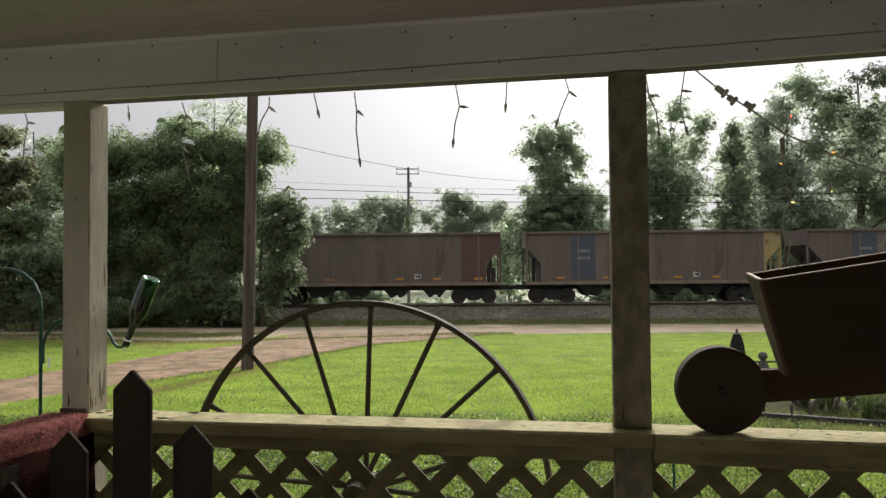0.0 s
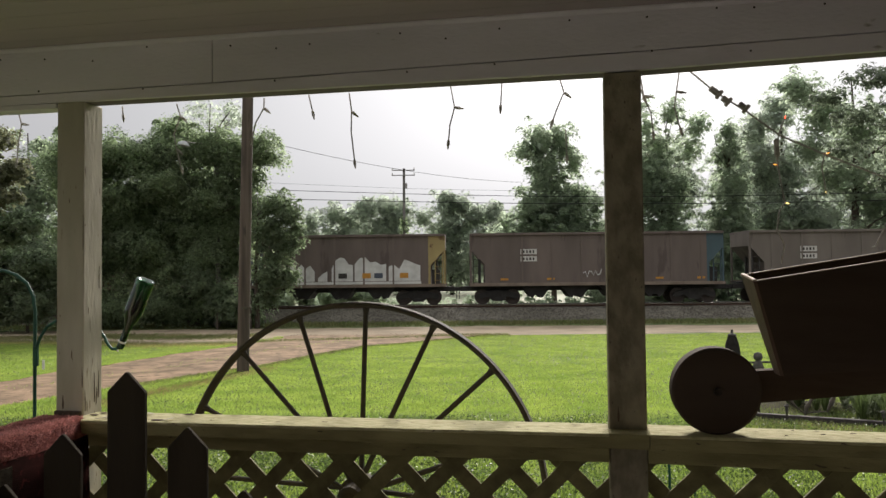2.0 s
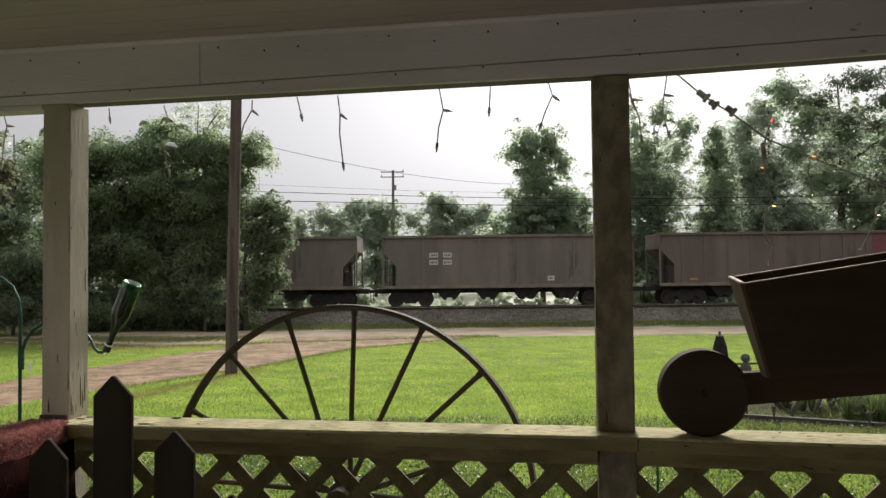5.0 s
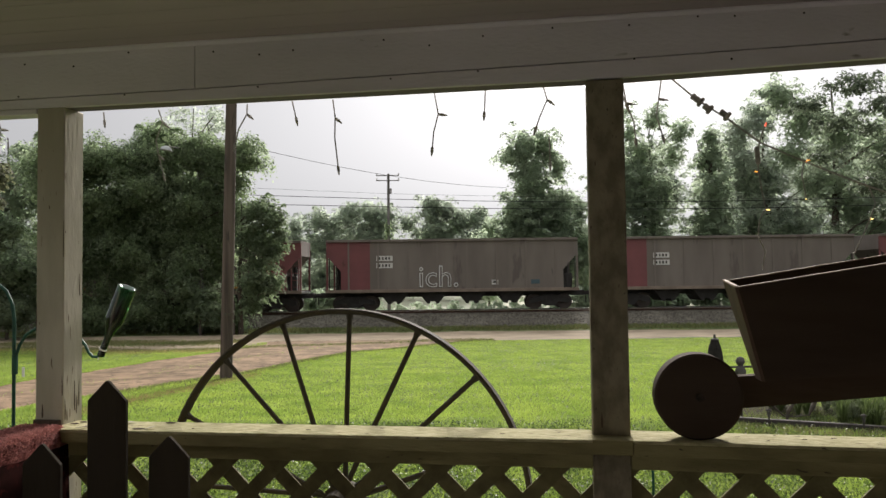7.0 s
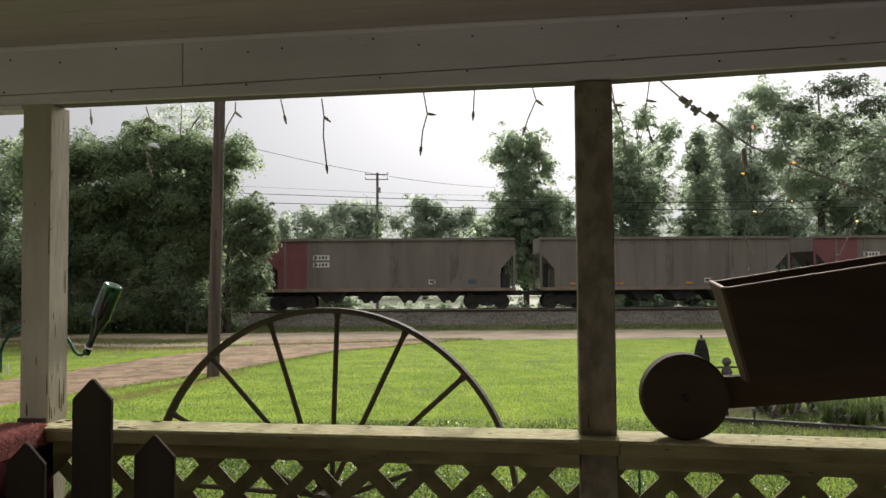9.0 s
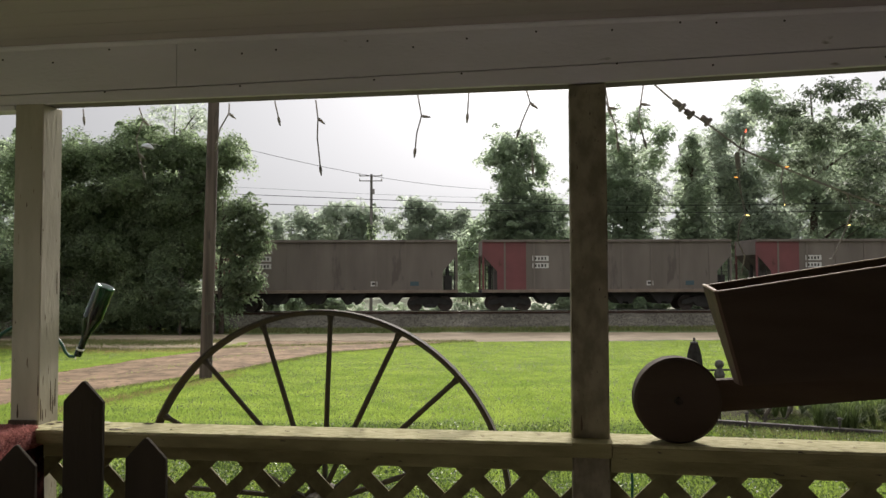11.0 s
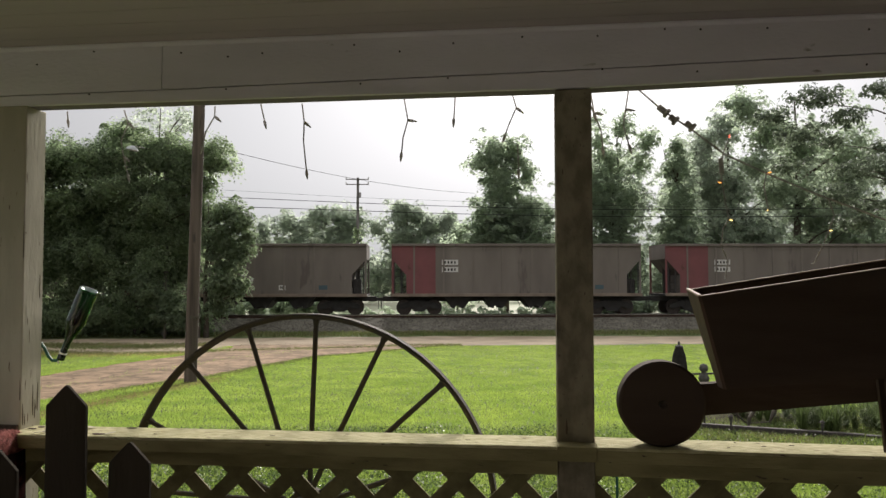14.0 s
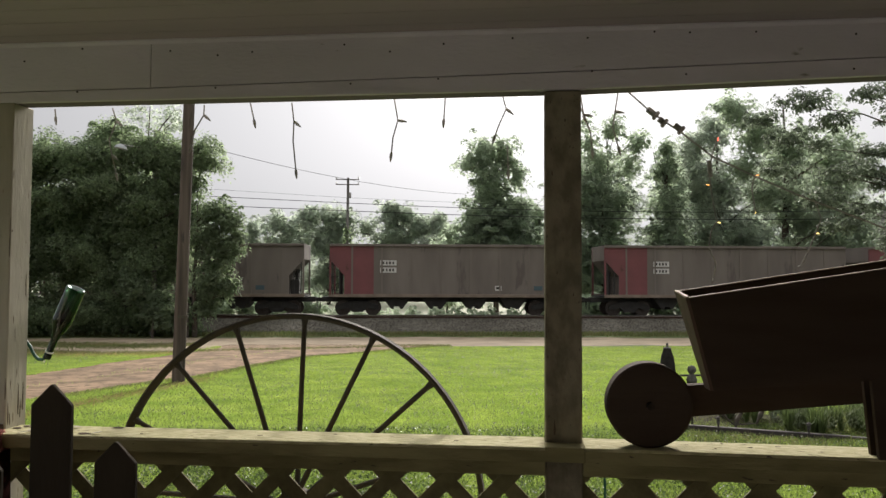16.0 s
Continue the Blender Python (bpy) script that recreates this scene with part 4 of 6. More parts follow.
def shared(parent, name, key, make, material, m=None, label=""):
    """A part whose mesh is made once for each key and material."""
    k = (key, material.name)
    if k not in MESHES:
        bm = make()
        me = bpy.data.meshes.new(name)
        bm.normal_update()
        bm.to_mesh(me)
        bm.free()
        me.materials.append(material)
        MESHES[k] = me
    ob = new(name, MESHES[k])
    ob.parent = parent
    if m is not None:
        ob.matrix_basis = m
    if label:
        ob["label"] = label
    return ob


def side_outline():
    return [(-HALF, TOP - 0.06), (-HALF, TOP - 0.9), (-HALF + 0.85, 2.35), (-HALF + 0.85, SILL), (HALF - 0.85, SILL), (HALF - 0.85, 2.35), (HALF, TOP - 0.9), (HALF, TOP - 0.06)]


def end_panel(side):
    a, b = (-HALF, -HALF + 2.55) if side < 0 else (HALF - side, HALF)
    poly = side_outline()
    return prism(bmesh.new(), clip(clip(poly, a, 1), b, -1), -1.562, -1.551)


def ladder():
    bm = bmesh.new()
    for x in (0, 0.42):
        box(bm, x - 0.03, x + 0.03, -1.5, -1.44, 0.0, 2.95)
    for k in range(7):
        box(bm, 0.03, 0.39, -1.49, -1.46, 0.25 + k * 0.4, 0.28 + k * 0.4)
    return bm


def side_frame():
    out = [(-1.25, 0.42), (-1.2, 0.62), (-0.7, 0.78), (-0.35, 0.86), (0.35, 0.86), (0.7, 0.78), (1.2, 0.62), (1.25, 0.42), (0.95, 0.36), (0.55, 0.50), (0.3, 0.22), (-0.3, 0.22), (-0.55, 0.50), (-0.95, 0.36)]
    return prism(bmesh.new(), out, -0.07, 0.07)


def hopper():
    return prism(bmesh.new(), [(-0.95, SILL - 0.02), (0.95, SILL - 0.02), (0.34, 0.42), (0.20, 0.40), (0.14, 0.55), (-0.14, 0.55), (-0.20, 0.40), (-0.34, 0.42)], -1.1, 1.1)


def wheelset():
    bm = bmesh.new()
    for y in (-0.7175, 0.7175):
        cyl(bm, (0, y - 0.06, 0), (0, y + 0.06, 0), 0.457, n=22)
    cyl(bm, (0, -1.05, 0), (0, 1.05, 0), 0.08, n=10)
    return bm


def stencil(car, x, z, rows, w=0.95, h=0.30, plate=True):
    """Two rows of unreadable stencilling on white plates."""
    rng = random.Random(int(x * 100) + int(z * 10))
    for i in range(rows):
        zz = z - i * 0.42
        if plate:
            shared(car, "number_plate", ("plate", w, h), lambda: boxm(-w / 2, w / 2, -0.006, 0.006, -h / 2, h / 2), PLATE, pose(x, -1.572, zz), "dusty white stencil plate")
        n = 4
        for k in range(n):
            ww = w * 0.62 / n
            bw, bh = round(ww * rng.choice((0.62, 0.8)), 3), round(h * 0.52, 3)
            shared(car, "stencil_bar", ("bar", bw, bh), lambda: boxm(-bw / 2, bw / 2, -0.004, 0.004, -bh / 2, bh / 2), INK if plate else PALE, pose(x + (k - (n - 1) / 2) * w * 0.2, -1.580, zz))


def decal(car, name, x0, x1, z0, z1, material, label=""):
    w, h = round(x1 - x0, 3), round(z1 - z0, 3)
    shared(car, name, ("decal", w, h), lambda: boxm(0, w, -0.005, 0.005, 0, h), material, pose(x0, -1.568, z0), label)


def spray_block(w, tops):
    """One sprayed block with a jagged top; tops are heights at even steps."""
    bm = bmesh.new()
    n = len(tops) - 1
    for i in range(n):
        prism(bm, [(w * i / n, 0), (w * (i + 1) / n, 0), (w * (i + 1) / n, tops[i + 1]), (w * i / n, tops[i])], -0.005, 0.005)
    bmesh.ops.remove_doubles(bm, verts=list(bm.verts), dist=0.0005)
    return bm


def letters(text, size):
    cu = bpy.data.curves.new("graffiti", "FONT")
    cu.body, cu.size, cu.fill_mode, cu.bevel_depth, cu.bevel_resolution, cu.resolution_u = text, size, "NONE", 0.028, 0, 3
    tmp = bpy.data.objects.new("graffiti", cu)
    me = bpy.data.meshes.new_from_object(tmp)
    bpy.data.objects.remove(tmp)
    return me


def hopper_car(index, paint, ribs=0, front=None, back=None, plates="", extra=""):
    tone = "tan-grey" if paint is CAR_TAN else "dull brown"
    ends = {CAR_RED: "red", CAR_YELLOW: "yellow", CAR_TEAL: "blue-green", CAR_MAROON: "maroon"}
    bits = [f"{tone} coal hopper car"]
    if front:
        bits.append(f"with {ends[front]} front panel")
    elif back:
        bits.append(f"with {ends[back]} end panel")
    else:
        bits.append("with plain ends")
    if "white" in extra:
        bits = [f"{tone} coal hopper car with white sprayed band"]
    elif "ich" in extra:
        bits = [f"{tone} coal hopper car with red panel and white graffiti"]
    elif ribs:
        bits.append("and side ribs")
    car = thing("hopper_car", car_pose(index, 0.0), " ".join(bits), "railway car", "cars of the coal train")
    shared(car, "body", "body", lambda: prism(bmesh.new(), side_outline(), -1.55, 1.55), paint)
    shared(car, "load", "load", lambda: boxm(-HALF + 0.3, HALF - 0.3, -1.4, 1.4, TOP - 0.3, TOP - 0.04), COAL)
    for y, nm in ((-1.6, "near"), (1.6, "far")):
        shared(car, "top_chord", ("chord", nm), lambda: boxm(-HALF, HALF, y - 0.05, y + 0.05, TOP - 0.14, TOP, 0.01), paint)
        shared(car, "side_sill", ("sill", nm), lambda: boxm(-HALF - 0.05, HALF + 0.05, y - 0.04, y + 0.04, SILL - 0.12, SILL + 0.06, 0.01), SILL_DUST)
    for x in (-HALF + 0.04, HALF - 0.04):
        shared(car, "end_chord", ("endchord", 0), lambda: boxm(-0.05, 0.05, -1.54, 1.54, TOP - 0.14, TOP), paint, pose(x, 0, 0))
        shared(car, "end_platform", "platform", lambda: boxm(-0.62, 0.62, -1.5, 1.5, SILL - 0.12, SILL), UNDER, pose(math.copysign(HALF - 0.6, x), 0, 0))
        for y in (-1.49, 1.49):
            shared(car, "corner_post", "cpost", lambda: boxm(-0.05, 0.05, -0.05, 0.05, SILL, TOP - 0.14), back if back and x > 0 else (front if front and x < 0 else paint), pose(x, y, 0))
    shared(car, "ladder", "ladder", ladder, back if back else UNDER, pose(HALF - 0.58, 0, SILL))
    shared(car, "ladder", "ladder", ladder, UNDER, pose(-HALF + 0.16, 0, SILL))
    for x in (-HALF + 0.55, HALF - 0.55):
        shared(car, "end_brace", "brace", lambda: box(boxm(-0.06, 0.06, -0.55, -0.35, SILL, TOP - 0.9), -0.06, 0.06, 0.35, 0.55, SILL, TOP - 0.9), UNDER, pose(x, 0, 0))
    shared(car, "brake_gear", "brake", lambda: box(boxm(-0.25, 0.25, -1.3, -0.7, SILL, SILL + 0.9, 0.04), -0.1, 0.1, -0.5, 0.3, SILL, SILL + 1.3, 0.03), UNDER, pose(HALF - 0.55, 0, 0))
    n = ribs or 7
    for k in range(n + 1):
        x = -HALF + 1.3 + k * (2 * HALF - 2.6) / n
        w = 0.05
        shared(car, "rib", ("rib", w), lambda: boxm(-w, w, -0.05 if ribs else -0.032, 0.0, SILL + 0.06, TOP - 0.14), paint, pose(x, -1.55, 0))
    if front:
        shared(car, "end_panel", "front_panel", lambda: end_panel(-1), front, None, f"hazed {ends[front]} painted panel")
    if back:
        wide = 0.98 if back in (CAR_YELLOW, CAR_TEAL) else 2.3
        shared(car, "end_panel", ("back_panel", wide), lambda: end_panel(wide), back, None, f"hazed {ends[back]} painted panel")
    for x in (-3.45, -1.15, 1.15, 3.45):
        shared(car, "hopper_chute", "hopper", hopper, UNDER, pose(x, 0, 0))
    shared(car, "centre_sill", "csill", lambda: boxm(-7.9, 7.9, -0.3, 0.3, 0.80, 1.1, 0.02), UNDER)
    for x in (-8.0, 8.0):
        shared(car, "coupler", "coupler", lambda: box(boxm(-0.16, 0.16, -0.12, 0.12, 0.82, 1.05, 0.03), -0.02, 0.02, -0.35, -0.31, 0.35, 0.85), UNDER, pose(x, 0, 0))
    for x in (-5.75, 5.75):
        b = shared(car, "bogie", "bolster", lambda: boxm(-0.3, 0.3, -1.1, 1.1, 0.45, 0.85, 0.03), UNDER, pose(x, 0, 0))
        for y in (-1.02, 1.02):
            shared(b, "side_frame", "frame", side_frame, UNDER, pose(0, y, 0))
        for dx in (-0.89, 0.89):
            shared(b, "wheelset", "wheels", wheelset, WHEEL_STEEL, pose(dx, 0, 0.457))
    if plates == "solid":
        stencil(car, -3.95, 3.10, 2)
    elif plates == "split":
        stencil(car, -4.35, 3.05, 2, 0.50, 0.28)
        stencil(car, -3.55, 3.05, 2, 0.50, 0.28)
    elif plates == "plain":
        stencil(car, -4.6, 3.0, 2, 1.0, 0.3, plate=False)
    decal(car, "notice_plate", 2.3, 2.68, SILL + 0.28, SILL + 0.56, PLATE, "small white notice plate")
    decal(car, "notice_bar", 2.36, 2.62, SILL + 0.36, SILL + 0.50, INK)
    if paint is CAR_TAN and not ribs:
        decal(car, "paint_patch", 4.6, 5.1, SILL + 0.30, SILL + 0.55, CAR_TEAL, "small blue paint patch")
    if "orange" in extra:
        for x in (-5.6, -2.9, 1.2, 3.4, 5.8):
            decal(car, "reflector", x, x + 0.45, SILL + 0.22, SILL + 0.34, ORANGE)
    if "blue" in extra:
        decal(car, "blue_panel", -4.7, -3.35, SILL + 0.2, TOP - 0.25, CAR_BLUE, "hazed blue painted panel")
        stencil(car, -4.0, 3.05, 2, 0.9, 0.3, plate=False)
    if "white" in extra:
        decal(car, "spray_strip", -4.0, 5.95, SILL + 0.07, SILL + 0.22, WHITE_SPRAY, "white sprayed strip")
        for i, (x, w, tops) in enumerate(((-3.4, 1.15, (0.75, 0.95, 1.05, 0.9, 0.8)), (-2.15, 1.85, (0.85, 0.8, 0.95, 0.7, 1.0, 0.75, 0.95, 0.6)), (-0.1, 0.55, (0.2, 0.45, 0.6)), (0.7, 1.25, (0.75, 1.25, 1.4, 1.35, 1.0, 0.95)),
                                          (2.05, 1.85, (1.0, 1.35, 1.4, 1.1, 1.15, 0.95, 1.0)), (4.05, 1.85, (0.85, 0.95, 0.7, 1.25, 1.15, 1.0, 0.9)))):
            shared(car, "spray_block", ("spray", i), lambda: spray_block(w, tops), WHITE_SPRAY, pose(x, -1.575, SILL + 0.25), "jagged white sprayed block")
        for x, c in ((-2.9, ORANGE), (1.1, INK), (2.5, ORANGE), (3.2, CAR_BLUE), (4.7, ORANGE)):
            shared(car, "paint_patch", "sprayed_window", lambda: boxm(0, 0.5, -0.004, 0.004, 0, 0.3), c, pose(x, -1.584, SILL + 0.42))
    if "pale" in extra:
        for x0, x1, h in ((2.95, 3.85, 0.95), (4.0, 4.75, 0.75), (4.9, 5.7, 1.0)):
            decal(car, "pale_patch", x0, x1, SILL + 0.3, SILL + h, PALE, "pale painted-over patch")
    if "ich" in extra:
        if "ich" not in MESHES:
            MESHES["ich"] = letters("ich.", 1.75)
            MESHES["ich"].materials.append(WHITE_SPRAY)
        g = new("graffiti", MESHES["ich"])
        g.parent, g.matrix_basis = car, pose(-2.0, -1.58, SILL + 0.20, 90)
        g["label"] = "white outlined graffiti letters"
    if "scrawl" in extra:
        shared(car, "graffiti", "scrawl", lambda: tube(bmesh.new(), [(0.12 * k, 0, 0.18 * math.sin(k * 2.3) + 0.05 * math.sin(k * 5.1)) for k in range(10)], 0.025, 5), WHITE_SPRAY, pose(-0.8, -1.58, SILL + 0.6))
    return car


def car_pose(index, t):
    """Centre of a car on the track at t seconds; the train runs towards -u."""
    u = FIRST_GAP + (index - 0.5) * PITCH - SPEED * t
    return LAND @ pose(u, TRACK_V, RAIL_TOP)


B, T_ = CAR_BROWN, CAR_TAN
CARS = [
    dict(paint=B), dict(paint=B, extra="orange"), dict(paint=B, back=CAR_MAROON, extra="scrawl"),
    dict(paint=B, back=CAR_MAROON, extra="orange"),
    dict(paint=B, back=CAR_YELLOW, extra="blue orange"), dict(paint=B, back=CAR_YELLOW, extra="blue white"),
    dict(paint=B, back=CAR_TEAL, plates="solid", extra="orange scrawl"), dict(paint=T_, back=CAR_RED, plates="solid"),
    dict(paint=T_, ribs=11, plates="split"), dict(paint=T_, ribs=11, plates="split", back=CAR_MAROON),
    dict(paint=B, ribs=9, back=CAR_RED, extra="orange"),
    dict(paint=T_, front=CAR_RED, plates="solid", extra="ich"), dict(paint=T_, front=CAR_RED, plates="solid"), dict(paint=T_, front=CAR_RED, plates="solid"),
    dict(paint=T_, ribs=11, plates="split", extra="orange"), dict(paint=T_, front=CAR_RED, plates="solid"),
    dict(paint=T_, front=CAR_RED, plates="solid"), dict(paint=T_, front=CAR_RED, plates="solid", extra="pale"), dict(paint=T_, front=CAR_RED, plates="solid"),
    dict(paint=T_, front=CAR_RED, plates="solid"), dict(paint=T_, front=CAR_RED, plates="solid"), dict(paint=T_, front=CAR_RED, plates="solid"),
    dict(paint=T_, front=CAR_RED, plates="solid"), dict(paint=T_, front=CAR_RED, plates="solid"), dict(paint=T_, front=CAR_RED, plates="solid"),
]
TRAIN = [(i - 3, hopper_car(i - 3, **spec)) for i, spec in enumerate(CARS)]

# ---- iron wagon wheel beyond the railing ----
def wagon_wheel():
    cx, cy, cz, R = -0.939, 3.10, 0.928, 0.850
    w = thing("wagon_wheel", pose(cx, cy, cz, 0, 0, -1.9), "large rusty iron farm wheel standing outside the railing", "wheel")
    bm = bmesh.new()
    n = 96
    sec = [(R, -0.030), (R, 0.030), (R - 0.010, 0.032), (R - 0.024, 0.012), (R - 0.024, -0.012), (R - 0.010, -0.032)]
    rings = []
    for k in range(n):
        a = k * math.tau / n
        rings.append([bm.verts.new((r * math.sin(a), y, r * math.cos(a))) for r, y in sec])
    for k in range(n):
        a, b = rings[k], rings[(k + 1) % n]
        for i in range(len(sec)):
            bm.faces.new((a[i], a[(i + 1) % 6], b[(i + 1) % 6], b[i]))
    bmesh.ops.recalc_face_normals(bm, faces=list(bm.faces))
    part("rim", bm, IRON, w)
    spoke = None
    for k in range(16):
        m = pose(0, 0, 0, 0, 3.1 + k * 22.5, 0)
        if spoke is None:
            bm = tube(bmesh.new(), [(0, 0.045, 0.05), (0, 0.02, R * 0.5), (0, 0.0, R - 0.05), (0, 0, R - 0.02)], [0.0125, 0.0120, 0.0115, 0.019], 8)
            spoke = part("spoke", bm, IRON, w)
            spoke.matrix_basis = m
        else:
            share(spoke, m @ pose(0, 0, 0, 0, 0, 180 if k % 2 else 0), w)
    part("hub", lathe(bmesh.new(), [(0.035, -0.13), (0.055, -0.12), (0.058, -0.05), (0.075, -0.045), (0.075, 0.045), (0.058, 0.05), (0.055, 0.12), (0.035, 0.13)], 18, pose(0, 0, 0, 90)), IRON, w)


wagon_wheel()


# ---- wheelbarrow planter on the rail ----
# Lighter than the planter's other boards: the front's light is put into its colour.
FRONT_WOOD = mat("worn_front_board", (0.14, 0.084, 0.058), (0.075, 0.048, 0.034), 9, 0.7, bump=0.3)
def planter():
    p = thing("wheelbarrow_planter", pose(0.544, 2.80, 1.2955), "dark brown wooden wheelbarrow planter standing on the railing", "planter")
    wheel = part("wheel", lathe(bmesh.new(), [(0.151, -0.05), (0.160, -0.042), (0.160, 0.042), (0.151, 0.05)], 48, pose(0, -0.016, 0.161, 90)), PLANTER_WOOD, p)
    part("hub_pin", lathe(bmesh.new(), [(0.014, -0.070), (0.014, 0.095)], 12, pose(0, 0, 0.161, 90)), NAIL, wheel)
    for y0 in (0.036, 0.068):
        part("handle", prism(bmesh.new(), [(-0.03, 0.110), (0.10, 0.098), (1.50, 0.238), (1.50, 0.290), (1.10, 0.296), (0.115, 0.222), (-0.03, 0.195)], y0, y0 + 0.024), PLANTER_WOOD, p)
    side = [(0.139, 0.566), (0.224, 0.226), (0.98, 0.288), (1.12, 0.720)]
    for y0, y1 in ((-0.108, -0.088), (0.085, 0.105)):
        lift = 0.022 if y0 > 0 else 0.0
        bm = prism(bmesh.new(), [(a, b + (lift if b > 0.4 else 0)) for a, b in side], y0, y1)
        if lift:  # the far side leans in towards the bottom
            for v in bm.verts:
                if v.co.z < 0.4:
                    v.co.y -= 0.125
        s = part("side_board", bm, PLANTER_WOOD, p)
        t = Vector((1.12 - 0.139, 0, 0.720 - 0.566))
        bm = bmesh.new()
        box(bm, 0, t.length, y0 - 0.001, y1 + 0.001, 0.0, 0.004, m=pose(0.139, 0, 0.566 + lift, 0, -math.degrees(math.atan2(t.z, t.x)), 0))
        part("top_edge", bm, CUT_WOOD, s, "worn board edge, paled as if sunlit")
    bm = prism(bmesh.new(), [(0.127, 0.566), (0.212, 0.226), (0.224, 0.226), (0.139, 0.566)], -0.108, 0.105)
    for v in bm.verts:
        if v.co.y > 0 and v.co.z > 0.5:
            v.co.z += 0.022
        elif v.co.y > 0:
            v.co.y -= 0.125
    front = part("front_board", bm, FRONT_WOOD, p, "brown front board, lightened as the planter's lit side")
    bm = prism(bmesh.new(), [(0.126, 0.567), (0.140, 0.567), (0.139, 0.573), (0.127, 0.573)], -0.109, 0.106)
    for v in bm.verts:
        if v.co.y > 0:
            v.co.z += 0.022
    part("top_edge", bm, CUT_WOOD, front, "worn board edge, paled as if sunlit")
    part("back_board", prism(bmesh.new(), [(0.98, 0.290), (1.0, 0.290), (1.14, 0.722), (1.12, 0.720)], -0.108, 0.105), PLANTER_WOOD, p)
    part("bottom_board", prism(bmesh.new(), [(0.225, 0.234), (0.98, 0.290), (0.98, 0.306), (0.225, 0.252)], -0.087, -0.045), PLANTER_WOOD, p)
    part("soil", prism(bmesh.new(), [(0.196, 0.30), (0.99, 0.35), (1.06, 0.54), (0.155, 0.47)], -0.086, 0.000), SOIL, p)
    for y0 in (-0.110, -0.042):
        part("leg", prism(bmesh.new(), [(0.775, 0.30), (0.80, -0.011), (0.875, -0.012), (0.850, 0.30)], y0, y0 + 0.022), PLANTER_WOOD, p)


planter()


# ---- picket panel inside the porch ----
def picket_panel():
    f = thing("picket_panel", pose(-1.462, 2.143, FLOOR_Z), "dark brown wooden picket panel with stepped pointed boards", "picket panel")
    for x, top in ((-0.465, 0.784), (-0.239, 0.964), (0.0, 1.180), (0.222, 0.999), (0.420, 0.799)):
        out = [(x - 0.070, 0.0), (x + 0.070, 0.0), (x + 0.070, top - 0.067), (x + 0.004, top), (x - 0.004, top), (x - 0.070, top - 0.067)]
        bm = prism(bmesh.new(), out, -0.009, 0.009)
        bmesh.ops.bevel(bm, geom=list(bm.edges), offset=0.003, segments=1, affect="EDGES")
        part("picket", bm, DARK_WOOD, f)
    for z in (0.16, 0.46):
        part("cross_rail", boxm(-0.55, 0.50, 0.0095, 0.040, z, z + 0.07, 0.003), DARK_WOOD, f)
    for x in (-0.43, 0.385):
        part("foot", boxm(x - 0.03, x + 0.03, -0.15, 0.18, 0.0, 0.03, 0.003), DARK_WOOD, f)


picket_panel()


# ---- red rug over the side railing ----
RUG = mat("red_pile_rug", (0.27, 0.098, 0.086), (0.15, 0.052, 0.046), 24, 0.95, bump=1.0, bump_scale=220, spots=(0.16, 0.03, 0.03), spot_scale=60, spot_at=0.6)
RUG_PILE = mat("red_rug_pile", (0.44, 0.20, 0.175), (0.24, 0.098, 0.086), 30, 0.95, island=0.35, translucent=0.2)
RUG_DARK = mat("dark_rug_field", (0.026, 0.010, 0.009), (0.012, 0.007, 0.006), 14, 1.0, spec=0.0, bump=0.6, bump_scale=200, spots=(0.05, 0.014, 0.013), spot_scale=22, spot_at=0.60)
RUG_GREY = mat("grey_rug_border", (0.055, 0.048, 0.035), (0.02, 0.014, 0.012), 30, 0.95, spec=0.0, bump=1.0, bump_scale=200)


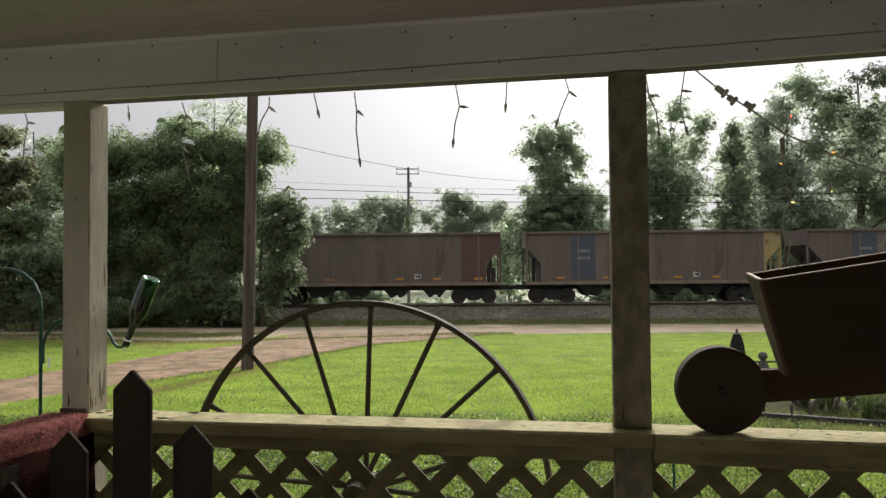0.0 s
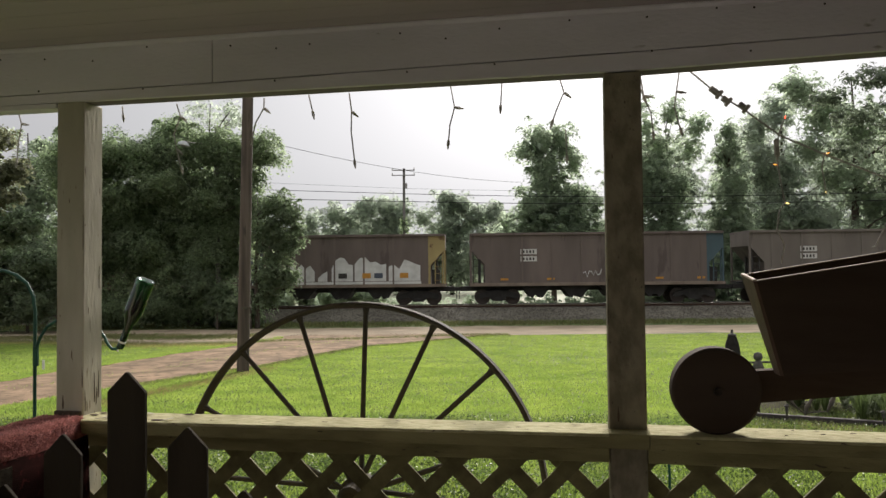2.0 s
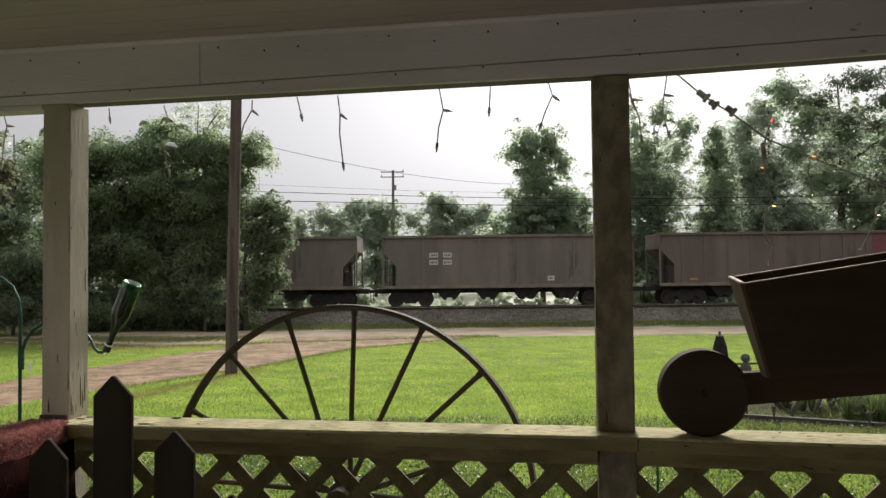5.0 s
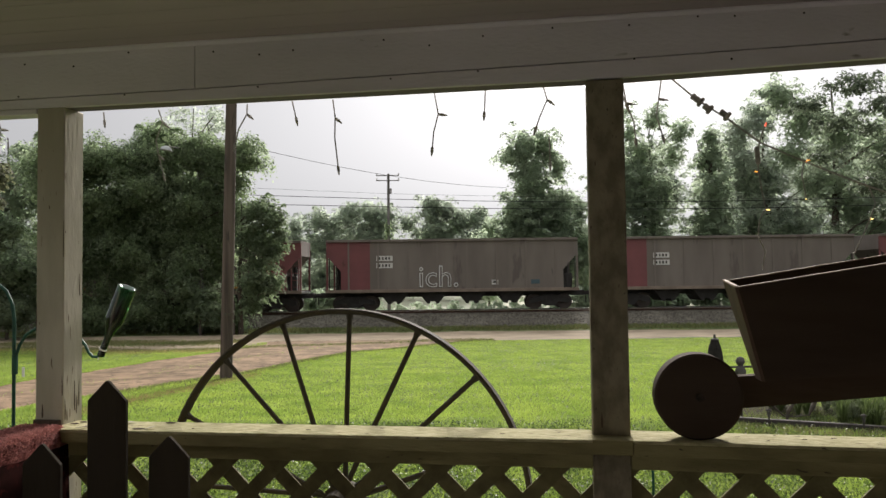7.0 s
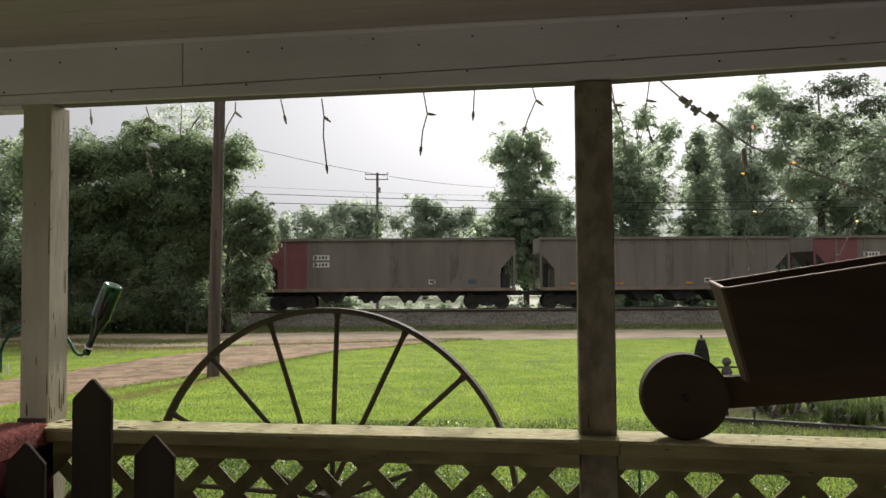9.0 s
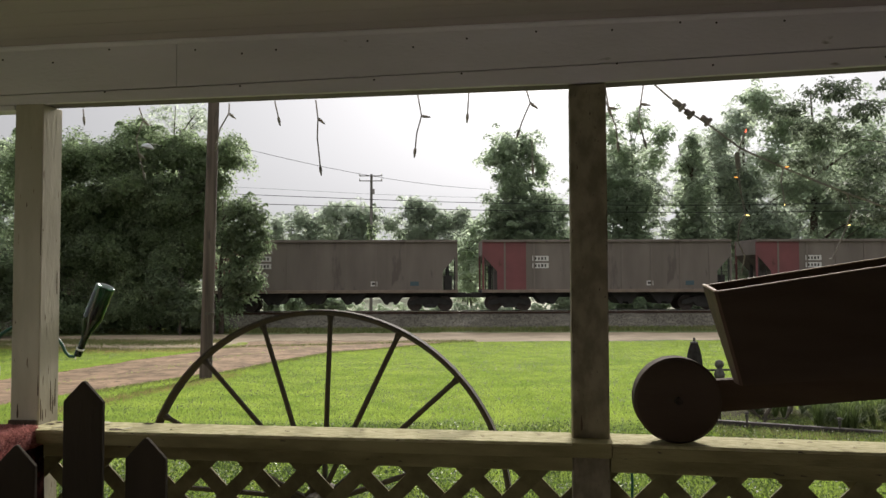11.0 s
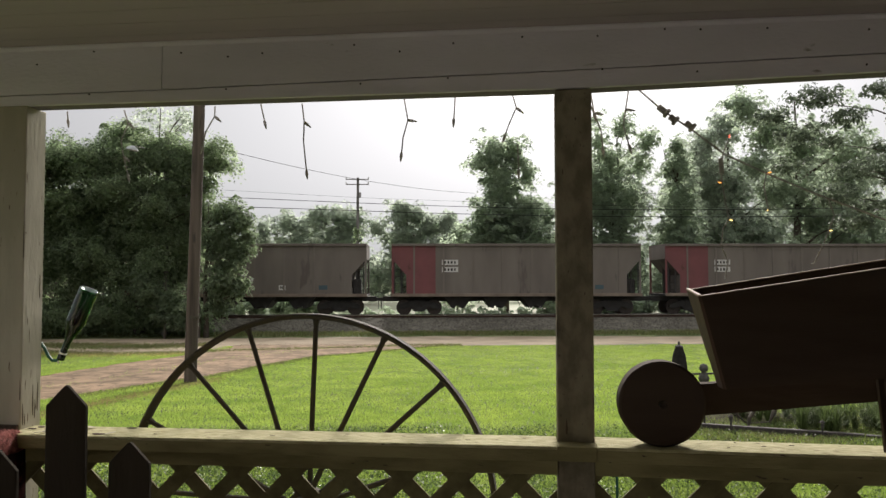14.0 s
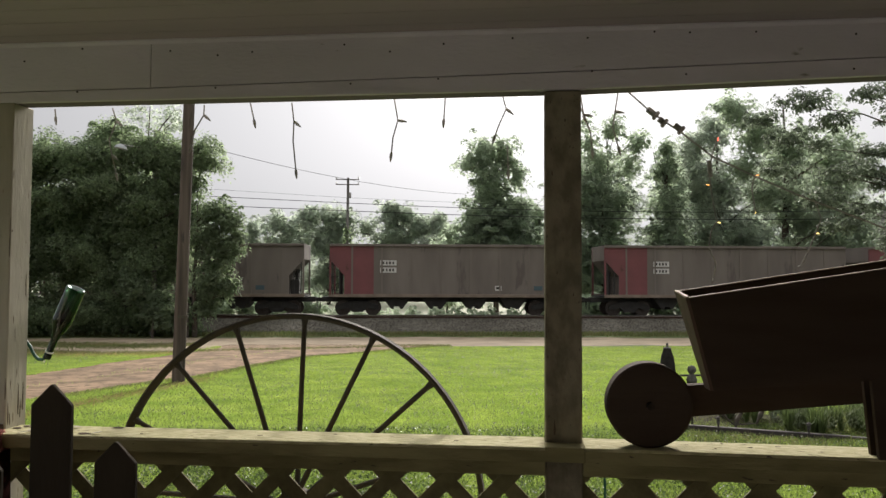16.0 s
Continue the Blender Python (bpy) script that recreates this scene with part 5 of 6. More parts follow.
def rug():
    r = thing("rug", pose(-2.155, 0, 1.298), "thick red pile rug draped over the side railing", "rug")
    sec = [(-0.100, -0.42), (-0.099, -0.04), (-0.094, -0.004), (-0.08, 0.006), (0.0, 0.009), (0.10, 0.009), (0.143, 0.005), (0.160, -0.010), (0.168, -0.055), (0.172, -0.075)]
    ys = np.linspace(1.15, 2.74, 42)
    verts, faces = [], []
    for y in ys:
        for i, (x, z) in enumerate(sec):
            k = 0.005 * noise.noise((y * 6, i * 0.7, 1)) + 0.003 * noise.noise((y * 17, i * 1.3, 4))
            tuck = 0.045 * max(0.0, (y - 2.40) / 0.34) * max(0.0, x / 0.17)
            verts.append((x - tuck + (k if abs(x) > 0.1 else 0), y, z + abs(k) + (0.055 * (2.74 - y) / 1.5 * (x + 0.1) / 0.26 if z > -0.08 else 0)))
    m = len(sec)
    for j in range(len(ys) - 1):
        for i in range(m - 1):
            faces.append((j * m + i, j * m + i + 1, (j + 1) * m + i + 1, (j + 1) * m + i))
    ob = raw("pile_cloth", verts, faces, RUG, r)
    ob.data.shade_smooth()
    so = ob.modifiers.new("thick", "SOLIDIFY")
    so.thickness, so.offset = 0.012, -1
    rng = np.random.default_rng(2)
    n = 34000
    j, i = rng.integers(0, len(ys) - 1, n), rng.integers(2, m - 1, n)
    V = np.array(verts)
    a, b, c = V[j * m + i], V[j * m + i + 1], V[(j + 1) * m + i]
    s, t = rng.uniform(0, 1, (n, 1)), rng.uniform(0, 1, (n, 1))
    p = a + (b - a) * s + (c - a) * t
    nr = np.cross(b - a, c - a)
    nr /= np.linalg.norm(nr, axis=1)[:, None]
    nr *= np.sign(nr[:, 2:3] + nr[:, 0:1] + 1e-6)
    d = rng.normal(size=(n, 3)) * 0.0014
    tip = p + nr * 0.0050 + d * 1.6
    sd = rng.normal(size=(n, 3)) * 0.0012
    pts = np.stack([p - sd, p + sd, tip], 1).reshape(-1, 3)
    raw("pile_fuzz", pts, (np.arange(n * 3).reshape(-1, 3)).tolist(), RUG_PILE, r, "short red tufts")["kind"] = "stuff"
    # the dark patterned field that hangs down inside
    verts, faces = [], []
    for y in ys:
        for i, (x, z) in enumerate(((0.171, -0.070 + 0.045 * (2.74 - y) / 1.5), (0.176, -0.16), (0.181, -0.30), (0.186, -0.46))):
            verts.append((x - 0.045 * max(0.0, (y - 2.40) / 0.34) + 0.004 * noise.noise((y * 5, i, 7)), y, z + 0.006 * noise.noise((y * 9, i, 3))))
    for j in range(len(ys) - 1):
        for i in range(3):
            faces.append((j * 4 + i, j * 4 + i + 1, (j + 1) * 4 + i + 1, (j + 1) * 4 + i))
    ob = raw("hanging_side", verts, faces, RUG_DARK, r, "very dark maroon patterned side")
    ob.data.shade_smooth()
    so = ob.modifiers.new("thick", "SOLIDIFY")
    so.thickness, so.offset = 0.010, 0
    part("border", boxm(0.190, 0.196, 1.16, 2.22, -0.45, -0.07, 0.002), RUG_GREY, r, "grey patterned border")


rug()

# ---- bottle stand ----
GLASS = bpy.data.materials.new("green_bottle_glass")
GLASS.use_nodes = True
_b = GLASS.node_tree.nodes["Principled BSDF"]
_b.inputs["Base Color"].default_value = (0.016, 0.085, 0.026, 1)
_b.inputs["Transmission Weight"].default_value, _b.inputs["Roughness"].default_value, _b.inputs["IOR"].default_value = 1.0, 0.04, 1.48


def bottle_stand():
    s = thing("bottle_stand", pose(-2.600, 3.15, 0.11), "green iron garden stand with curved branches", "bottle stand")
    part("stem", tube(bmesh.new(), [(0, 0, -0.15), (0, 0, 0.9), (0, 0, 1.62), (-0.012, 0, 1.70), (-0.045, 0, 1.762), (-0.103, 0, 1.803), (-0.170, 0, 1.826), (-0.232, 0, 1.830), (-0.31, 0, 1.80), (-0.36, 0, 1.72), (-0.375, 0, 1.60)], 0.0085, 10), GREEN_IRON, s)
    part("branch", tube(bmesh.new(), [(0.008, 0, 1.40), (0.012, 0, 1.45), (0.028, 0, 1.495), (0.065, 0, 1.548), (0.118, 0, 1.578), (0.20, 0, 1.592), (0.29, 0, 1.575), (0.345, 0, 1.540), (0.378, 0, 1.500), (0.398, 0, 1.462), (0.418, 0, 1.443), (0.440, 0, 1.442), (0.458, 0, 1.452), (0.474, 0, 1.500)], 0.0075, 10), GREEN_IRON, s)
    part("bracket", boxm(-0.008, 0.018, -0.010, 0.010, 1.355, 1.453, 0.004), GREEN_IRON, s)
    a, b = Vector((-2.141, 3.15, 1.556)), Vector((-2.003, 3.15, 1.886))
    axis = (b - a).normalized()
    m = Matrix.Translation(a) @ axis.to_track_quat("Z", "Y").to_matrix().to_4x4()
    L = (b - a).length
    out = [(0.0165, 0.0), (0.0175, 0.004), (0.0175, 0.022), (0.0150, 0.026), (0.0155, 0.09), (0.022, 0.125), (0.036, 0.165), (0.0425, 0.19), (0.0430, 0.20), (0.0430, L - 0.008), (0.040, L)]
    inn = [(r - 0.0035, z) for r, z in out[:-1]] + [(0.030, L - 0.010), (0.006, L - 0.028)]
    bt = thing("bottle", m, "upturned green glass wine bottle on an iron branch", "bottle")
    bm = bmesh.new()
    prof = inn[::-1] + out + [(0.034, L - 0.004), (0.004, L - 0.018)]
    n = 28
    rings = [[bm.verts.new((r * math.cos(k * math.tau / n), r * math.sin(k * math.tau / n), z)) for k in range(n)] for r, z in prof]
    for p0, p1 in zip(rings, rings[1:]):
        for k in range(n):
            bm.faces.new((p0[k], p0[(k + 1) % n], p1[(k + 1) % n], p1[k]))
    bm.faces.new(rings[0][::-1])
    bm.faces.new(rings[-1])
    bmesh.ops.recalc_face_normals(bm, faces=list(bm.faces))
    part("glass", bm, GLASS, bt, smooth=True)
    part("neck_ring", lathe(bmesh.new(), [(0.0182, 0.030), (0.0185, 0.031), (0.0185, 0.036), (0.0182, 0.037)], 20), BULB, bt, "pale foil ring")
    drop = part("water_drop", lathe(bmesh.new(), [(0.001, 0.0), (0.004, 0.003), (0.005, 0.008), (0.001, 0.014)], 10), BULB, bt)
    drop.matrix_basis = m.inverted() @ Matrix.Translation((-2.152, 3.15, 1.538))


bottle_stand()

# ---- string of icicle lights under the beam ----
AMBER = glow("amber_bulb", (1.0, 0.36, 0.05), 1.6)
RED_LIT = glow("red_bulb", (1.0, 0.09, 0.04), 3.0)
YELLOW_LIT = glow("yellow_bulb", (1.0, 0.70, 0.22), 2.4)


def bulb_mesh():
    return lathe(bmesh.new(), [(0.0030, 0.0), (0.0062, 0.005), (0.0066, 0.022), (0.0046, 0.026), (0.0042, 0.032), (0.0030, 0.038), (0.0006, 0.042)], 8)


def string_lights():
    s = thing("icicle_lights", pose(0, 2.97, 0), "string of small icicle lights hanging under the beam", "string lights")
    rng = random.Random(5)
    pts = [(-2.62 + i * 0.05, rng.uniform(-0.006, 0.006), 2.690 + rng.uniform(-0.006, 0.010)) for i in range(66)]
    part("main_cord", tube(bmesh.new(), [(x, y - 0.02, z + 0.03) for x, y, z in pts], 0.003, 5), CORD, s)
    drops = [[(-2.553, 2.682), (-2.535, 2.629), (-2.552, 2.541), (-2.564, 2.461)],
             [(-1.744, 2.686), (-1.724, 2.628), (-1.755, 2.546), (-1.741, 2.478), (-1.721, 2.4)],
             [(-1.32, 2.691), (-1.323, 2.648), (-1.363, 2.581), (-1.376, 2.521)],
             [(-1.111, 2.695), (-1.095, 2.624)],
             [(-0.927, 2.693), (-0.917, 2.613), (-0.92, 2.527), (-0.905, 2.402)],
             [(-0.478, 2.702), (-0.462, 2.609), (-0.482, 2.533), (-0.488, 2.47)],
             [(-0.258, 2.707), (-0.264, 2.612)]]
    drops += [[(-0.016, 2.706), (-0.0, 2.649), (-0.034, 2.572), (-0.046, 2.537)],
              [(0.005, 2.493), (0.008, 2.389)],
              [(0.308, 2.712), (0.322, 2.618), (0.35, 2.543), (0.356, 2.473)],
              [(0.305, 2.661), (0.32, 2.619)],
              [(0.464, 2.713), (0.451, 2.63), (0.441, 2.562), (0.462, 2.483)],
              [(-2.013, 2.686), (-2.01, 2.654)]]
    for run in drops:
        path = [(x, rng.uniform(-0.004, 0.004), z) for x, z in run]
        d = part("drop_cord", tube(bmesh.new(), path, 0.0032, 5), CORD, s)
        for i in range(1, len(path)):
            (ax, az), (bx, bz) = run[i - 1], run[i]
            if i == len(path) - 1:
                tilt = math.degrees(math.atan2(bx - ax, bz - az))
            elif i == 1 or i % 2:
                tilt = rng.choice((100, 115, 130))
            else:
                continue
            part("bulb", bulb_mesh(), CORD, d).matrix_basis = Matrix.Translation(path[i]) @ pose(0, 0, 0, 0, tilt, 0)
    # sloping cord that leaves the beam, with plugs and lit drops
    c = thing("sagging_light_cord", pose(0, 2.97, 0), "slack light cord sloping down from the beam with plugs", "string lights")
    line = [(0.499, 0, 2.715), (0.60, 0.004, 2.622), (0.72, -0.004, 2.533), (0.841, 0, 2.435), (1.01, 0.004, 2.352), (1.187, 0, 2.270), (1.234, 0, 2.250), (1.60, 0, 2.10), (2.0, 0, 1.98), (2.45, 0, 1.95)]
    part("main_cord", tube(bmesh.new(), line, 0.0038, 6), CORD, c)
    for x, z, w in ((0.600, 2.622, 0.05), (0.640, 2.585, 0.035), (0.705, 2.556, 0.04)):
        bm = bmesh.new()
        box(bm, -w / 2, w / 2, -0.012, 0.012, -0.011, 0.011, 0.004)
        box(bm, w / 2 - 0.012, w / 2 + 0.004, -0.016, 0.016, -0.018, 0.018, 0.004)
        q = part("plug", bm, CORD, c, "pale plastic plug")
        q.matrix_basis = pose(x, 0, z, 0, 40, 0)
    runs = [[(0.860, 0, 2.500), (0.838, 0, 2.440), (0.828, 0, 2.372), (0.832, 0, 2.318), (0.842, 0, 2.240), (0.855, 0, 2.170), (0.832, 0, 2.130), (0.823, 0, 2.062), (0.850, 0, 2.000), (0.838, 0, 1.940)],
            [(1.005, 0, 2.354), (0.994, 0, 2.300), (1.002, 0, 2.250), (1.007, 0, 2.207)],
            [(1.240, 0, 2.248), (1.262, 0, 2.180), (1.240, 0, 2.120), (1.215, 0, 2.060), (1.181, 0, 1.990)]]
    tips = [[((0.862, 0, 2.500), 10, RED_LIT), ((0.828, 0, 2.318), -80, AMBER), ((0.858, 0, 2.166), 100, YELLOW_LIT), ((0.838, 0, 1.94), 190, BULB)],
            [((1.012, 0, 2.356), 80, AMBER), ((1.007, 0, 2.215), 180, YELLOW_LIT)],
            [((1.262, 0, 2.18), 70, BULB), ((1.181, 0, 1.99), -100, BULB), ((1.24, 0, 2.12), 90, YELLOW_LIT)]]
    for path, bulbs in zip(runs, tips):
        d = part("drop_cord", tube(bmesh.new(), path, 0.0030, 5), CORD, c)
        for at, tilt, mt in bulbs:
            b = part("bulb", bulb_mesh(), mt, d)
            b.matrix_basis = Matrix.Translation(at) @ pose(0, 0, 0, 0, tilt, 0) @ Matrix.Scale(0.33, 4)
    sock = part("socket", boxm(-0.009, 0.009, -0.008, 0.008, -0.035, 0.035, 0.004), CORD, c)
    sock.matrix_basis = pose(0.829, 0, 2.385, 0, -4, 0)


string_lights()


# ---- poles and wires ----
def pole(u, v, height, r0, r1, lean, label, wood, name="utility_pole"):
    p = thing(name, Matrix.Translation(uv(u, v)) @ Matrix.Rotation(TRACK_TURN, 4, "Z"), label, "pole")
    part("shaft", tube(bmesh.new(), [(lean * h, 0, h) for h in np.linspace(-0.4, height, 7)], [r0 + (r1 - r0) * k / 6 for k in range(7)], 16), wood, p)
    return p


PALE_METAL = mat("dull_lamp_metal", (0.42, 0.43, 0.42), (0.33, 0.34, 0.33), 6, 0.6)
near_pole = pole(-4.79, 16.9, 9.0, 0.137, 0.112, 0.021, "weathered brown wooden pole at the edge of the lawn", POLE_WOOD)
part("iron_band", lathe(bmesh.new(), [(0.132, 0), (0.137, 0.002), (0.137, 0.05), (0.132, 0.052)], 16), IRON, near_pole).matrix_basis = pose(0.05, 0, 1.4)
lamp_pole = pole(-12.45, 39.3, 10.4, 0.16, 0.13, 0.0, "grey wooden pole with a street lamp, half hidden by vines", GREY_POLE)
part("lamp_arm", tube(bmesh.new(), [(0, 0, 8.9), (-0.4, -1.2, 9.28), (-0.86, -2.35, 9.22)], 0.03, 8), STEEL, lamp_pole)
part("lamp_head", lathe(bmesh.new(), [(0.28, -0.10), (0.30, -0.06), (0.22, 0.06), (0.10, 0.12), (0.04, 0.14)], 18), PALE_METAL, lamp_pole, "dull white lamp dome").matrix_basis = pose(-0.87, -2.4, 9.10, 0, 12, 0)
far_pole = pole(-3.71, 52.0, 9.8, 0.115, 0.085, 0.004, "slim haze-greyed power pole with two crossarms beyond the railway", GREY_POLE)
for z in (9.30, 9.64):
    part("crossarm", boxm(-0.78, 0.78, -0.16, -0.09, z, z + 0.06, 0.01), GREY_POLE, far_pole)
    for x in (-0.74, 0.74):
        part("insulator", lathe(bmesh.new(), [(0.03, 0), (0.05, 0.03), (0.03, 0.08), (0.045, 0.11), (0.02, 0.14)], 8), BULB, far_pole).matrix_basis = pose(x, -0.125, z + 0.06)
part("switch_box", boxm(0.10, 0.26, -0.08, 0.08, 8.45, 8.8, 0.02), STEEL, far_pole)
pts = crown_points([(0, 5.6, 0.28, 0.95)], 0, 0.3, 500, 77, 0.12, 6)
leaf_mesh("vine", pts[1], 0.16, LEAF_BRIGHT, pts[4], 0.3, far_pole)["label"] = "green vine climbing the pole"


def wire(a, b, sag, r, label="black overhead cable between the poles"):
    a, b = Vector(a), Vector(b)
    pts = []
    for i in range(33):
        t = i / 32
        p = a.lerp(b, t)
        p.z -= sag * 4 * t * (1 - t)
        pts.append(p)
    tagged(mesh_ob("overhead_wire", tube(bmesh.new(), pts, r, 5), WIRE), label, "wire", "overhead wires")


def luv(u, v, z):
    p = ORIGIN + UDIR * u + VDIR * v
    return Vector((p.x, p.y, z))


for z0, g0, z1, z2, g1, r in ((9.9, 0.1, 7.27, 7.40, 0.47, 0.020), (8.7, 0.05, 6.74, 6.75, 0.37, 0.022), (10.7, 0.02, 7.63, 7.0, 0.25, 0.008)):
    wire(luv(-60, 51.6, z0), luv(-3.71, 51.85, z1), g0, r)
    wire(luv(-3.71, 51.85, z1), luv(41, 52.2, z2), g1, r)
wire(luv(-12.45, 39.3, 9.45), luv(5.18, 62, 9.13), 0.57, 0.014, "thin service cable running to the trees")
stub = thing("utility_pole", Matrix.Translation(uv(-10.49, 38.2)), "short brown wooden post at the road's edge", "post")
part("shaft", tube(bmesh.new(), [(0, 0, -0.3), (0.01, 0, 0.8), (0.0, 0, 1.7)], [0.115, 0.11, 0.10], 12), BARK, stub)

# ---- pale house far beyond the railway ----
WALL_PALE = mat("pale_grey_siding", (0.50, 0.50, 0.48), (0.42, 0.42, 0.40), 1.5, 0.8, bump=0.2, bump_scale=8)
SHINGLE = mat("grey_shingles", (0.24, 0.23, 0.22), (0.17, 0.165, 0.16), 2.0, 0.9, bump=0.4, bump_scale=10)
DARK_PANE = mat("dark_window_pane", (0.04, 0.045, 0.05), (0.03, 0.03, 0.035), 2, 0.1)
hs = thing("house", Matrix.Translation(uv(46.5, 76)) @ Matrix.Rotation(TRACK_TURN, 4, "Z"), "pale grey house half hidden behind trees", "house")
part("wall", boxm(-6, 6, -4, 4, -0.2, 7.2), WALL_PALE, hs)
part("roof", prism(bmesh.new(), [(-6.5, 7.1), (6.5, 7.1), (0, 10.4)], -4.5, 4.5), SHINGLE, hs)
for x in (-3.6, 0.0, 3.6):
    for z in (1.2, 4.4):
        wd = part("window", boxm(x - 0.55, x + 0.55, -4.05, -4.0, z, z + 1.5), PAINT, hs)
        part("pane", boxm(x - 0.46, x + 0.46, -4.07, -4.052, z + 0.09, z + 1.41), DARK_PANE, wd)

# ---- flower bed, ornaments ----
EDGING = mat("dark_bed_edging", (0.06, 0.05, 0.045), (0.04, 0.034, 0.03), 8, 0.85, bump=0.4)
LANTERN_IRON = mat("dark_lantern_iron", (0.030, 0.027, 0.024), (0.018, 0.016, 0.014), 20, 0.85, spec=0.08, bump=0.4)
STONE = mat("grey_cast_stone", (0.095, 0.088, 0.078), (0.055, 0.051, 0.046), 25, 0.9, bump=0.4)
MULCH = mat("bed_mulch", (0.045, 0.042, 0.022), (0.030, 0.026, 0.016), 6, 0.95, bump=1.0, bump_scale=30, spec=0.03)
LILY = mat("lily_leaves", (0.092, 0.122, 0.040), (0.060, 0.086, 0.028), 3, 0.7, island=0.4, translucent=0.35, spec=0.2)


def flower_bed():
    b = thing("flower_bed", Matrix.Translation(uv(3.7, 10.25)) @ Matrix.Rotation(TRACK_TURN - radians(25), 4, "Z"), "low flower bed with dark timber edging", "flower bed", kind="structure")
    part("soil", boxm(0.0, 4.2, 0.05, 1.8, -0.06, 0.012), MULCH, b)
    part("edging", boxm(0, 2.1, -0.03, 0.05, -0.05, 0.095, 0.008), EDGING, b)
    part("edging", boxm(2.11, 4.2, -0.03, 0.05, -0.05, 0.090, 0.008), EDGING, b)
    for x in (0.55, 1.62, 2.6, 3.5):
        st = thing("garden_light", b.matrix_basis @ pose(x, -0.12, 0), "small dark stake light beside the bed", "garden light", "bed stake lights")
        part("stake", cyl(bmesh.new(), (0, 0, -0.08), (0, 0, 0.16), 0.011, n=8), EDGING, st)
        part("lens", lathe(bmesh.new(), [(0.020, 0.0), (0.022, 0.05)], 10, pose(0, 0, 0.16)), STONE, st)
        part("cap", lathe(bmesh.new(), [(0.034, 0.0), (0.032, 0.012), (0.008, 0.03)], 12, pose(0, 0, 0.22)), EDGING, st)
    rng = random.Random(9)
    for i in range(90):
        u, w = rng.uniform(0.3, 4.1), rng.uniform(0.16, 1.7)
        if u < 1.35 and w < 0.9:
            continue
        g = thing("lily_clump", b.matrix_basis @ pose(u, w, 0.02, 0, 0, rng.uniform(0, 360)), "clump of long arching green leaves", "plant", "bed plants")
        verts, faces = [], []
        for k in range(70):
            a = rng.uniform(0, math.tau)
            h, reach, wd = rng.uniform(0.12, 0.42), rng.uniform(0.05, 0.30), rng.uniform(0.003, 0.0065)
            c, s = math.cos(a), math.sin(a)
            base = len(verts)
            for q, (rr, zz) in enumerate(((0.02, 0), (reach * 0.35, h * 0.7), (reach * 0.8, h), (reach * 1.25, h * 0.82))):
                ww = wd * (1, 1, 0.7, 0.1)[q]
                verts += [(rr * c - ww * s, rr * s + ww * c, zz), (rr * c + ww * s, rr * s - ww * c, zz)]
            for q in range(3):
                faces.append((base + 2 * q, base + 2 * q + 1, base + 2 * q + 3, base + 2 * q + 2))
        raw("leaf_tuft", verts, faces, LILY, g)


flower_bed()


def at_ground(u, v, turn=0):
    return Matrix.Translation(uv(u, v)) @ Matrix.Rotation(radians(turn), 4, "Z")


# birdhouse-like lantern on a stake and a round-headed figure on a stake
ln = thing("garden_lantern", at_ground(3.72, 10.6), "dark tapered garden lantern with a pale cap on a stake", "lantern")
part("stake", cyl(bmesh.new(), (0, 0, -0.1), (0, 0, 0.72), 0.014, n=8), EDGING, ln)
part("body", lathe(bmesh.new(), [(0.05, 0.70), (0.115, 0.74), (0.105, 0.86), (0.085, 0.98), (0.050, 1.085)], 9), LANTERN_IRON, ln)
part("cap", lathe(bmesh.new(), [(0.060, 1.085), (0.055, 1.10), (0.018, 1.112), (0.016, 1.16)], 12), STONE, ln, "pale cap with a knob")
fg = thing("garden_figurine", at_ground(3.95, 10.3), "small grey round-headed garden ornament on a stake", "ornament")
bm = lathe(bmesh.new(), [(0.012, -0.08), (0.012, 0.62), (0.06, 0.63), (0.075, 0.68), (0.05, 0.74), (0.03, 0.76), (0.055, 0.79), (0.060, 0.82), (0.045, 0.86), (0.01, 0.875)], 16)
cyl(bm, (-0.16, 0, 0.735), (0.16, 0, 0.745), 0.014, n=8)
part("statue", bm, STONE, fg, smooth=True)
orn = thing("metal_ornament", at_ground(4.50, 10.2, 10), "bent dark metal garden ornament in the bed", "ornament")
bm = tube(bmesh.new(), [(-0.34, 0, 0.42), (-0.20, 0, 0.26), (-0.08, 0, 0.14)], [0.012, 0.03, 0.008], 7)
tube(bm, [(0.0, 0, 0.0), (0.03, 0, 0.16), (0.10, 0, 0.26), (0.18, 0, 0.40)], [0.012, 0.03, 0.022, 0.008], 7)
tube(bm, [(0.30, 0, 0.10), (0.36, 0, 0.22), (0.42, 0, 0.36)], [0.010, 0.035, 0.012], 7)
tube(bm, [(-0.08, 0, 0.14), (0.0, 0.02, 0.08), (0.30, 0, 0.10)], 0.010, 6)
part("rods", bm, IRON, orn)
for u, v in ((1.62, 6.1), (1.88, 6.3)):
    sk = thing("garden_stake", at_ground(u, v), "thin dark iron garden stake in the lawn", "stake", "garden stakes")
    part("rod", tube(bmesh.new(), [(0, 0, -0.15), (0.01, 0, 0.25), (0.0, 0, 0.5)], 0.011, 7), GREEN_IRON, sk)


# ---- grass ----
def edge_u(line, v):
    vs = [p[1] for p in line]
    return np.interp(v, vs, [p[0] for p in line])


